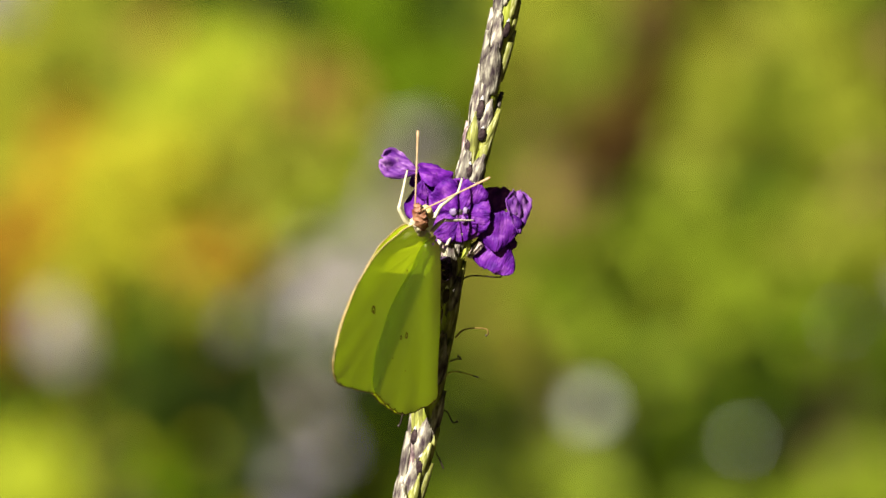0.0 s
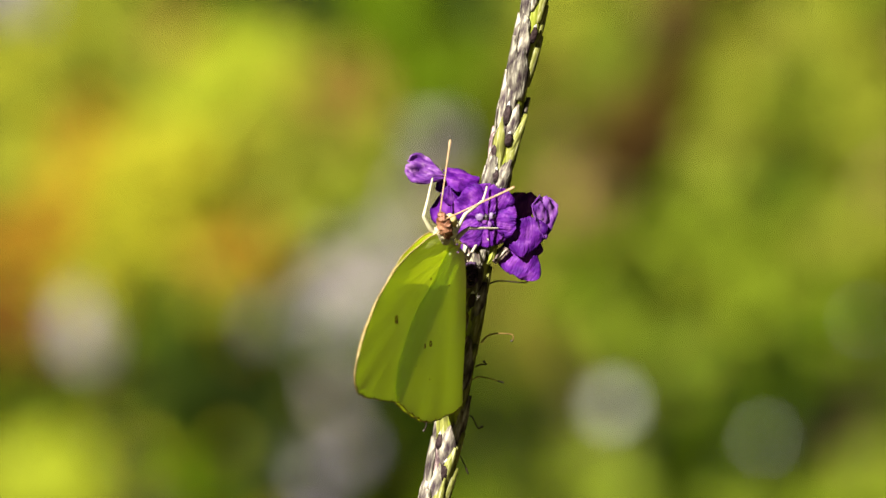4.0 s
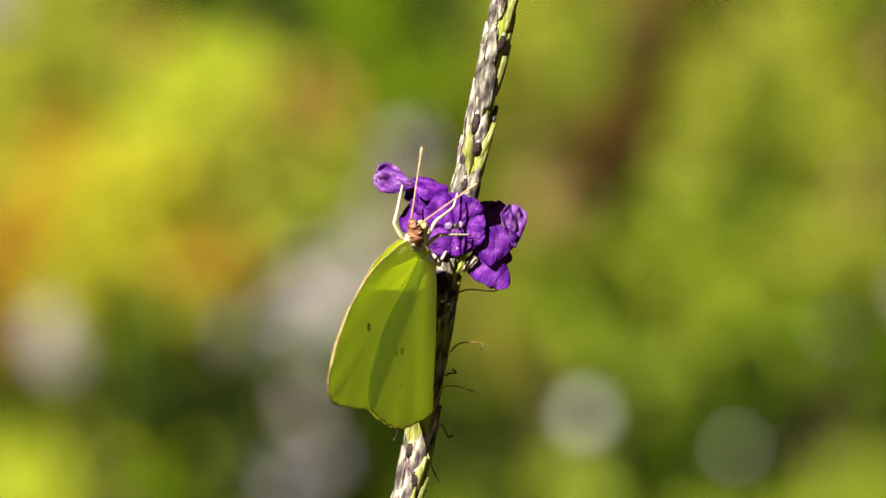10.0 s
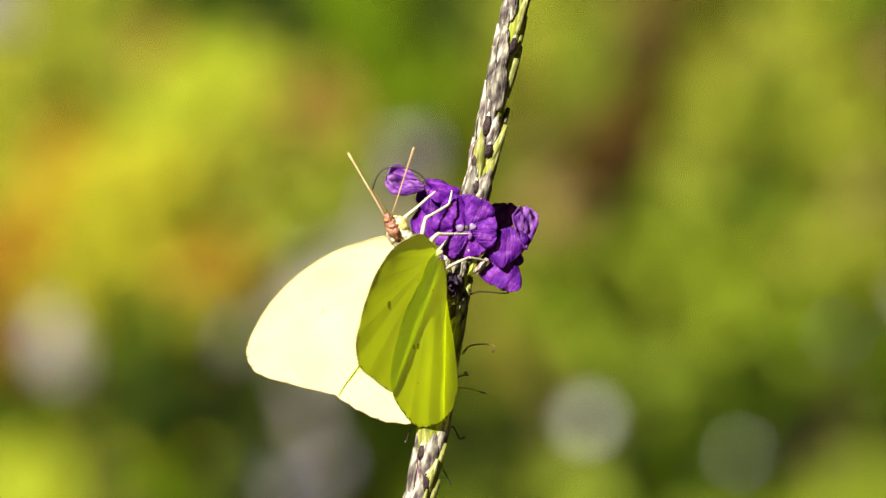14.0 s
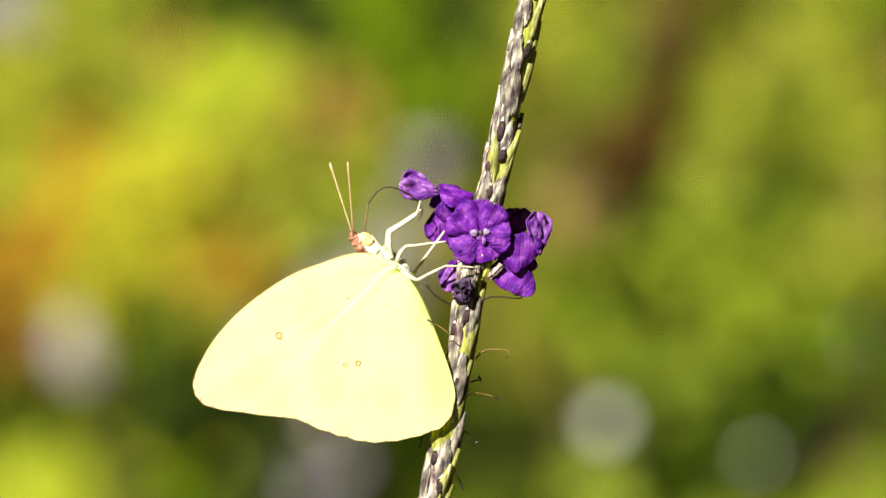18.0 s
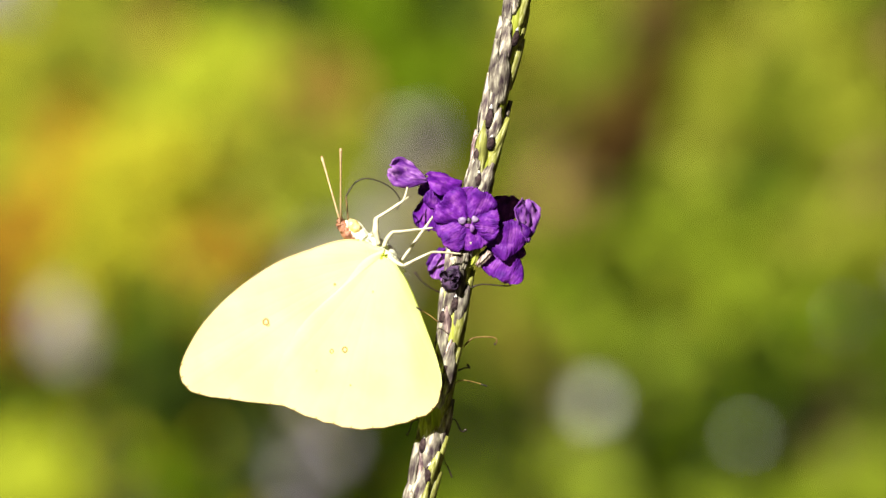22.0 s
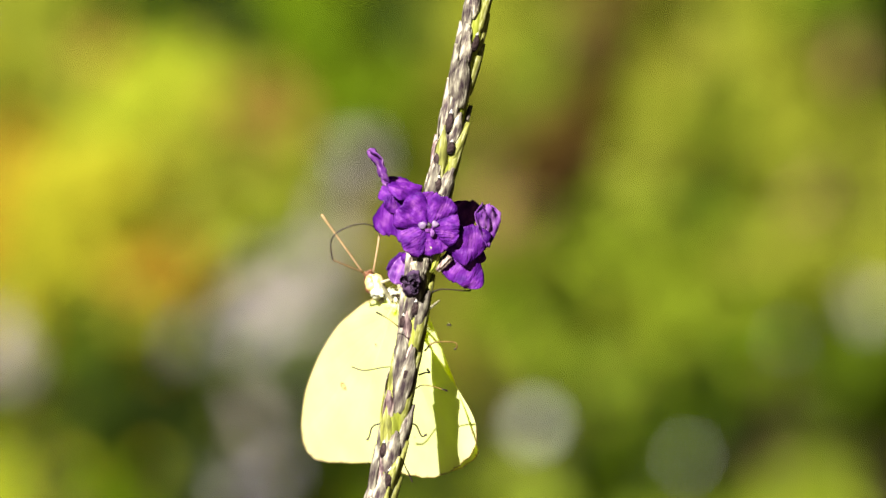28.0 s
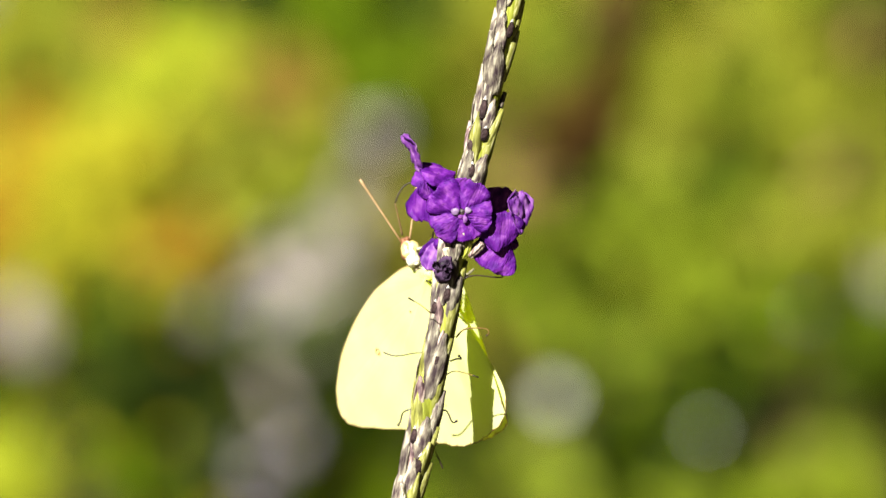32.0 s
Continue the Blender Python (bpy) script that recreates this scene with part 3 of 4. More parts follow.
PETALS = [petal_mesh(69 * UNIT, 90 * UNIT, s) for s in range(6)]
PALE = petal_mesh(74 * UNIT, 52 * UNIT, 11, cup=0.5, mat=PETAL_PALE, roll=0.15, crumple=1.7)
FADED = petal_mesh(70 * UNIT, 62 * UNIT, 41, cup=0.4, mat=PETAL_PALE, roll=0.1, crumple=1.4)
LOOSE = petal_mesh(72 * UNIT, 58 * UNIT, 23, cup=0.45, mat=PETAL_PALE, roll=-0.05, crumple=2.4)
DEAD = [petal_mesh(30 * UNIT, 26 * UNIT, 31 + k, cup=1.2, mat=WITHERED, roll=0.7) for k in range(3)]


def ribbed(points, r, seed):
    """A ribbed, slightly flaring tube with a star-shaped section."""
    line = smooth_line(points, 4)
    rng = random.Random(seed)
    sides, turn = 24, rng.uniform(0, 6)
    verts, faces = tube(line, [r * 0.75, r * 1.05, r * 1.15], sides)
    for i, p in enumerate(line):
        for k in range(sides):
            q = i * sides + k
            ridge = 1 + 0.22 * math.cos(k / sides * 2 * math.pi * 5 + turn) + rng.uniform(-0.04, 0.04)
            verts[q] = p + (verts[q] - p) * ridge
    return verts, faces


def petal_pose(base, way, face, size):
    """Pose of a petal: from its base point along way, its face turned to face."""
    z = Vector(way).normalized()
    y = -(Vector(face) - z * Vector(face).dot(z)).normalized()
    m = Matrix((y.cross(z), y, z)).transposed().to_4x4()
    return Matrix.Translation(base) @ m @ Matrix.Diagonal((size, size, size, 1))


def dr(u, v, d):
    """A direction in the flower drawing: right, down, away."""
    return Vector((u, d, -v))


def flower(spike, centre, face, root, petals, throat=False):
    """One five-lobed flower. face: its direction; root: where its tube leaves the spike; petals: (mesh, base, way, face, size) in the flower drawing."""
    ob = part("flower", None, spike, "deep violet five-lobed flower with a white throat")
    rot = Vector(face).to_track_quat("-Y", "Z").to_matrix().to_4x4()
    ob.matrix_basis = Matrix.Translation(centre) @ rot
    home = ob.matrix_basis.inverted()
    for me, base, way, turned, size in petals:
        part("petal", me, ob, m=home @ petal_pose(base, way, turned, size))
    back = home @ Vector(root)
    tube_part("tube", [Vector((0, 3 * UNIT, 0)), Vector((0, 22 * UNIT, 0)).lerp(back, 0.3), back.lerp(Vector((0, 0, 0)), 0.25)], [10 * UNIT, 7 * UNIT, 8 * UNIT], PETAL, ob)
    ribs = ribbed([back, back.lerp(Vector((0, 0, 0)), 0.25), back.lerp(Vector((0, 0, 0)), 0.55)], 9 * UNIT, len(petals))
    part("calyx", mesh_of("calyx", *ribs, BRACT), ob, "grey ribbed calyx")
    if not throat:
        return ob
    for a, far, big in ((-80, 12.5, 0.85), (66, 11.5, 0.72), (150, 12, 0.5)):
        c = Vector((math.sin(radians(a)), 0, math.cos(radians(a)))) * far * UNIT
        name = "white swollen throat lobe" if a < 100 else "pinkish throat lobe"
        verts, faces = tube(smooth_line([c * 0.7 + Vector((0, 3 * UNIT, 3 * UNIT)), c + Vector((0, -3 * UNIT, 0)), c * 1.2 + Vector((0, -1 * UNIT, -4 * UNIT))], 5),
                            [4 * big * UNIT, 9 * big * UNIT, 8.5 * big * UNIT, 3 * big * UNIT], 12)
        verts = [v + Vector((1, -1, 0.6)) * 4 * UNIT * noise.noise(v * 1300 + Vector((a, 0, 0))) for v in verts]
        verts = [Vector((v.x, v.y * 0.45, v.z)) for v in verts]
        part("throat_lobe", mesh_of("throat_lobe", verts, faces, THROAT if a < 100 else PETAL_PALE), ob, name)
    tube_part("throat", [Vector((0, 4 * UNIT, 0)), Vector((0, 0.5 * UNIT, 0))], [10 * UNIT, 7 * UNIT], DARK, ob, per=0)
    return ob


def open_petals(centre, face, spin, sizes, tilts):
    """Five petals spread round a centre, each tilted forwards or back."""
    rot = Vector(face).to_track_quat("-Y", "Z").to_matrix()
    out = []
    for k in range(5):
        a = radians(spin + 72 * k)
        ray, lean = rot @ Vector((math.sin(a), 0, math.cos(a))), radians(tilts[k])
        way = ray * math.cos(lean) + Vector(face).normalized() * math.sin(lean)
        turned = Vector(face).normalized() * math.cos(lean) - ray * math.sin(lean)
        base = Vector(centre) + ray * 5 * UNIT - Vector(face).normalized() * (0, 2.5, 0.5, 3, 1.2)[k] * UNIT
        out.append((PETALS[k], base, way, turned, sizes[k]))
    return out


AXIS = [g(955, -260), g(944, -130), g(927, 0), g(909, 100), g(887, 200), g(866, 300), g(843, 400), g(819, 510), g(808, 588), g(799, 640),
        g(780, 738), g(764, 838), g(753, 890), g(728, 1000), g(696, 1130)]


def along(t):
    """Point of the spike's axis for the drawing height v = t."""
    line = along.line
    for a, b in zip(line, line[1:]):
        if a.z >= (417 - t) * UNIT >= b.z:
            k = (a.z - (417 - t) * UNIT) / (a.z - b.z)
            return a.lerp(b, k), (a - b).normalized()
    return line[-1], (line[-2] - line[-1]).normalized()


along.line = smooth_line(AXIS, 6)


def bract_mesh(length, width, mat, seed):
    """A keeled, pointed bract pressed to the spike: along +z, bulging to -y."""
    r = random.Random(seed)
    grid = []
    for i in range(9):
        t = i / 8
        w = width * (0.75 + 0.45 * math.sin(math.pi * min(1, t * 1.05)))
        if t > 0.66:
            w *= 1 - 0.86 * ((t - 0.66) / 0.34) ** 1.3
        bulge = width * (0.08 + 0.11 * math.sin(t * math.pi * 0.9)) + (0.05 * length * (t - 0.7) ** 1.2 if t > 0.7 else 0)
        row = []
        for s in (-1, -0.6, -0.2, 0.2, 0.6, 1):
            keel = 0.05 * width * math.cos(s * 9.5)
            row.append(Vector((s * w / 2 + r.uniform(-0.03, 0.03) * width, -(bulge + keel) * (1 - 0.9 * s * s) + 0.20 * width * s * s, t * length)))
        grid.append(row)
    return mesh_of("bract", *thick_sheet(grid, 0.00012), mat)


def pit_mesh():
    """The dark mouth of a spent flower with a small pale lip."""
    return mesh_of("scar", *tube([Vector((0, 4 * UNIT, -11 * UNIT)), Vector((0, -3 * UNIT, -7 * UNIT)), Vector((0, -4.5 * UNIT, 1 * UNIT)), Vector((0, -2 * UNIT, 9 * UNIT))],
                                 [4 * UNIT, 6.5 * UNIT, 6.5 * UNIT, 3 * UNIT], 8), PIT)


def spike_plant():
    root = tagged(new("porterweed_spike"), "tall grey-green flowering spike with a ring of violet flowers", "plant")
    ax = part("spike", None, root)
    line = along.line
    foot = [line[-1] + Vector((-0.004, 0, -0.02)), Vector((-0.05, 0.0, -0.35)), Vector((-0.07, 0.0, -1.03))]
    tube_part("rachis", AXIS, [14 * UNIT, 17.5 * UNIT, 20 * UNIT, 22 * UNIT, 23.5 * UNIT, 24 * UNIT], STEM, ax, sides=14)
    tube_part("lower_stem", [line[-1] + Vector((0, 0, 0.0004)), *foot], [18 * UNIT, 0.0018, 0.002], STEM, ax)
    rng = random.Random(3)
    grey = [bract_mesh((78 + 4 * s) * UNIT, (22 + 3 * (s % 3)) * UNIT, BRACT, s) for s in range(5)]
    green = [bract_mesh(80 * UNIT, 25 * UNIT, BRACT_GREEN, 7), bract_mesh(92 * UNIT, 22 * UNIT, BRACT_GREEN, 8)]
    mauve = [bract_mesh((60 + 8 * q) * UNIT, (20 + 3 * q) * UNIT, BRACT_MAUVE, 20 + q) for q in range(3)]
    pit, lip = pit_mesh(), mesh_of("scar_lip", *tube([Vector((-3 * UNIT, -3 * UNIT, 8 * UNIT)), Vector((0, -5 * UNIT, 11 * UNIT)), Vector((2.5 * UNIT, -3.5 * UNIT, 8 * UNIT))], [1.0 * UNIT, 2.5 * UNIT, 1.0 * UNIT], 6), LIP)
    v, k = 1060.0, 0
    while v > -220:
        p, up = along(v)
        turn = k * 137.5 + rng.uniform(-12, 12)
        slim = float(np.interp(v, [-200, 0, 300, 600, 1000], [0.80, 0.97, 1.04, 1.08, 1.12]))
        basis = up.to_track_quat("Z", "Y").to_matrix().to_4x4()
        ring = Matrix.Translation(p) @ basis @ Matrix.Rotation(radians(turn), 4, "Z")
        out = ring @ Matrix.Translation((0, -18.3 * UNIT * slim, 0)) @ Matrix.Rotation(radians(rng.uniform(0.8, 4.0) + (3.5 if rng.random() < 0.15 else 0)), 4, "X") @ Matrix.Rotation(radians(rng.uniform(-7, 7)), 4, "Y")
        side = (out.to_3x3() @ Vector((0, -1, 0))).x
        pool = green if rng.random() < ((0.8 if v < 400 or v > 700 else 0.55) if side > 0.45 else (0.07 if v < 700 else 0.2)) else (mauve if rng.random() < (0.3 if v > 500 else 0.08) else grey)
        s = slim * rng.uniform(0.85, 1.12)
        if not (0.3 < side < 0.95 and rng.random() < (0.7 if v < 300 else 0.4)):
            part("bract", rng.choice(pool), ax, m=out @ Matrix.Diagonal((s * rng.uniform(0.85, 1.15), s, s * rng.uniform(0.85, 1.15), 1)))
        if -0.75 < side < 0.5 and rng.random() < (0.85 if v < 420 else 0.6):
            q = ring @ Matrix.Translation((0, -22.4 * UNIT * slim, rng.uniform(-2, 8) * UNIT))
            sc = part("scar", pit, ax, m=q @ Matrix.Diagonal((slim * rng.uniform(0.8, 1.15), slim * 0.4, slim * rng.uniform(0.9, 1.7), 1)))
            part("scar_lip", lip, sc)
        v -= 8.6
        k += 1
    # flowers round the spike
    front, turned = g(836, 420, -54), Vector((-0.06, -1.0, -0.05))
    flower(root, front, turned, g(838, 486, -14), open_petals(front, turned, -50, (0.86, 0.82, 0.72, 0.68, 0.80), (6, 4, -4, -8, -2)), throat=True)
    shy = (0.6, -0.72, -0.35)
    flower(root, g(915, 452, -10), (0.80, 0.46, -0.22), g(846, 492, -8), [
        (PETALS[1], g(899, 488, -36), dr(0, -80, -4), (-0.1, -1.0, 0.15), 1.05), (PETALS[2], g(915, 464, -26), dr(-30, 58, 4), (-0.1, -1.0, -0.25), 0.95),
        (PETALS[3], g(909, 440, -17), dr(-3, 60, 4), (0.25, -1.0, -0.1), 0.72), (PETALS[4], g(905, 428, 70), dr(2, -60, -3), shy, 0.82),
        (PALE, g(940, 456, -34), dr(-2, -76, 6), (-0.5, 0.85, -0.2), 1.06)])
    left = flower(root, g(765, 362, -6), (-0.90, 0.30, 0.15), g(832, 470, -4), [
        (PETALS[5], g(824, 348, 2), dr(-64, -8, -18), (0.05, -0.5, 0.86), 0.95), (PETALS[0], g(793, 350, -6), dr(-12, 62, -10), (0.5, -0.8, -0.35), 0.76),
        (PETALS[2], g(779, 354, 2), dr(-9, 88, 2), (-0.62, -0.78, 0.05), 1.22), (PETALS[3], g(800, 362, 12), dr(-40, -20, 30), (-0.3, -0.5, 0.8), 0.8)])
    petal = part("petal", LOOSE, left, "faded violet petal pulled outwards")
    low = g(790, 478, 40)
    flower(root, low, (-0.75, 0.4, -0.5), g(820, 484, 12), [
        (FADED, g(800, 462, 34), dr(-16, 56, -2), (-0.35, -0.9, 0.2), 0.92), (PETALS[1], g(790, 466, 42), dr(-8, 40, 20), shy, 0.6),
        (PETALS[4], g(800, 472, 44), dr(6, 46, 10), shy, 0.6)])
    # withered flower and spent calyx below the ring
    rng = random.Random(9)
    verts, faces = tube(smooth_line([g(808, 540, -14), g(806, 528, -22), g(809, 512, -25), g(814, 498, -20)], 5), [9 * UNIT, 17 * UNIT, 16 * UNIT, 7 * UNIT], 18)
    verts = [p + Vector((1, -0.6, 0.4)) * 7 * UNIT * noise.noise(p * 1500) + Vector((0.3, -1, 0)) * 3.5 * UNIT * noise.noise(p * 4500) for p in verts]
    lump = part("withered_flower", mesh_of("withered_flower", verts, faces, WITHERED), root, "shrivelled dark purple flower")
    for k in range(6):
        way = Vector((rng.uniform(-0.7, 0.7), rng.uniform(-0.5, -0.1), rng.uniform(-1, 0.6)))
        part("withered_petal", DEAD[k % 3], lump, m=petal_pose(g(809 + rng.uniform(-9, 9), 516 + rng.uniform(-8, 10), -37), way, (rng.uniform(-0.5, 0.5), -1, rng.uniform(-0.5, 0.5)), rng.uniform(0.45, 0.75)))
    for k in range(4):
        a = g(812 + 13 * k, 506 - 3 * k, -18 - 4 * (k % 2))
        ribs = ribbed([a, a + Vector((4 * k * UNIT, -4 * UNIT, 12 * UNIT)), a + Vector(((9 * k - 4) * UNIT, -8 * UNIT, (24 + 5 * (k % 3)) * UNIT))], (4.5 + k % 2) * UNIT, k)
        part("spent_calyx", mesh_of("spent_calyx", *ribs, (LIMB, BRACT, STEM, BRACT_MAUVE)[k]), root)
    # curled styles left on the spike
    styles = [[(838, 537), (860, 530), (905, 533), (910, 527)], [(828, 640), (845, 625), (880, 624), (886, 632), (882, 637)],
              [(818, 682), (830, 678), (838, 678), (833, 672)], [(812, 706), (825, 700), (845, 703), (868, 710)],
              [(796, 772), (812, 770), (823, 790), (832, 788)], [(790, 547), (770, 538), (752, 525), (742, 511)],
              [(783, 597), (765, 583), (744, 571)], [(766, 765), (738, 772), (731, 790), (727, 797)], [(797, 800), (790, 830), (806, 870)]]
    near = [-6, 4, 8, 2, 6, 40, -52, 2, 6]
    for k, (pts, d0) in enumerate(zip(styles, near)):
        line = [g(u, v, (20, 190, 240, 270)[i] if k == 5 else d0 + (2 if d0 > -30 else -3) * i) for i, (u, v) in enumerate(pts)]
        pale = k in (1, 3, 6)
        fine = 0.65 if k in (3, 6, 8) else 1.0
        ob = tube_part("style", line, [1.9 * fine * UNIT, 1.4 * fine * UNIT, 1.3 * fine * UNIT, 1.6 * fine * UNIT], STYLE_TAN if pale else DARK, root, "thin tan style with a dark tip" if pale else "thin dark curled style", sides=6, per=6)
        tube_part("stigma", [line[-2].lerp(line[-1], 0.55), line[-1], line[-1] + (line[-1] - line[-2]) * 0.06], [1.7 * fine * UNIT, 2.6 * fine * UNIT, 1.5 * fine * UNIT], DARK, ob, sides=6, per=3)
    tube_part("style", [g(700, 668, 20), g(722, 674, 12), g(760, 668, 6), g(790, 668, 0)], [1.2 * UNIT, 1.0 * UNIT], DARK, root, "thin dark curled style", sides=6)
    return root, petal


SPIKE, LOOSE_PETAL = spike_plant()


# ---- butterfly ----
def b(u, v, n=0.0):
    """A point of the butterfly drawing from the wing root: u to the belly side, v towards the tail, n out of its right side."""
    return Vector((u * UNIT, -n * UNIT, -v * UNIT))


FORE = [(0, 0), (-45, -16), (-85, -14), (-130, 0), (-193, 25), (-265, 74), (-319, 129), (-351, 182), (-362, 217), (-354, 240), (-330, 256), (-260, 267),
        (-172, 276), (-156, 262), (-84, 165), (-22, 85), (0, 30)]
HIND = [(0, 0), (-38, 20), (-75, 65), (-140, 125), (-182, 195), (-196, 245), (-178, 276), (-130, 298), (-90, 310), (-50, 318), (0, 315), (50, 302), (86, 284),
        (101, 245), (95, 200), (70, 130), (42, 62), (20, 25)]


def wing_mesh(name, outline, side, lift):
    """A wing in rings round its root, slightly cambered, its outer margin scalloped; side is +1 for the right wing.
    The roots stand apart by the width of the body, the tips meet."""
    edge = smooth_line([b(u, v) for u, v in outline], 5)
    hub = b(-4, 12)
    first, last = (40, 62) if name == "forewing" else (30, 66)
    for i in range(first, last):
        edge[i] = hub + (edge[i] - hub) * (1 - (0.003 if name == "forewing" else 0.006) * abs(math.sin((i - first) * math.pi / 4)))
    rings, verts, faces = 16, [], []
    n = len(edge)
    for k in range(rings + 1):
        r = 0.02 + 0.98 * k / rings
        for i, p in enumerate(edge):
            q = hub.lerp(p, r)
            u, v = q.x / UNIT, -q.z / UNIT
            wave = 1.8 * noise.noise((q.x * 260, q.z * 260, side * 3)) * r + math.sin(i * 0.45) * 0.5 * r
            root = 12 * max(0.0, 1 - (q - hub).length / (250 * UNIT)) ** 1.3
            gutter = 0.0
            if name == "hindwing":
                # the inner margin bends round the abdomen
                x = u - (10 + 0.16 * v)
                gutter = 9 * math.exp(-(x / 30) ** 2) - 0.0045 * max(0.0, x - 25) ** 2
            q.y = -side * (lift + wave + root + gutter + 3 * math.sin(r * math.pi)) * UNIT
            verts.append(q)
    for k in range(rings):
        for i in range(n - 1):
            a = k * n + i
            faces.append((a, a + 1, a + n + 1, a + n))
    me = mesh_of(name, verts, faces, WING)
    uv = me.uv_layers.new(name="along")
    for lp in me.loops:
        i, k = lp.vertex_index % n, lp.vertex_index // n
        uv.data[lp.index].uv = (i / (n - 1), k / rings)
    return me


def wing_height(me, u, v):
    """How far the wing's surface stands out at a point of the drawing."""
    p = b(u, v)
    return min(me.vertices, key=lambda q: (q.co.x - p.x) ** 2 + (q.co.z - p.z) ** 2).co.y


def ring_mesh(r):
    """A flat ring-shaped spot with a raised dark rim."""
    verts, faces = tube([Vector((math.cos(a), 0, math.sin(a) * 1.15)) * r * UNIT for a in np.linspace(0, 2 * math.pi, 15)], [0.36 * r * UNIT] * 2, 6, cap=False)
    verts = [Vector((v.x, v.y * 0.4, v.z)) for v in verts]
    return mesh_of("wing_spot", verts, faces, MARK)


def blob(name, line, radii, mat, parent, rough=0.0, label="", seed=0, sides=14):
    verts, faces = tube(smooth_line(line, 6), radii, sides)
    r = random.Random(seed)
    verts = [v + Vector([r.uniform(-rough, rough) * UNIT for _ in range(3)]) for v in verts]
    return part(name, mesh_of(name, verts, faces, mat), parent, label)


def hairs(root):
    """Short pale fur over the thorax and the roots of the wings."""
    rng = random.Random(17)
    line = smooth_line([b(-36, -18), b(-18, -4), b(4, 16), b(18, 48)], 8)
    verts, faces = [], []
    for _ in range(420):
        k = rng.randrange(len(line) - 1)
        down = (line[k + 1] - line[k]).normalized()
        across = down.cross(Vector((0, 1, 0)))
        a = rng.uniform(0, 2 * math.pi)
        out = (across * math.cos(a) + Vector((0, 0.72, 0)) * math.sin(a))
        p = line[k] + out * 16 * UNIT
        way = (out * 0.5 + down * rng.uniform(0.4, 1.3) + Vector([rng.gauss(0, 0.25) for _ in range(3)])).normalized()
        tip = p + way * rng.uniform(9, 20) * UNIT
        side = way.orthogonal().normalized() * 0.55 * UNIT
        other = way.cross(side)
        i = len(verts)
        verts += [p + side, p - side * 0.5 + other * 0.87, p - side * 0.5 - other * 0.87, tip]
        faces += [(i, i + 1, i + 3), (i + 1, i + 2, i + 3), (i + 2, i, i + 3)]
    return tagged(part("fur", mesh_of("fur", verts, faces, FUR), root, "short pale yellow fur"), kind="stuff")


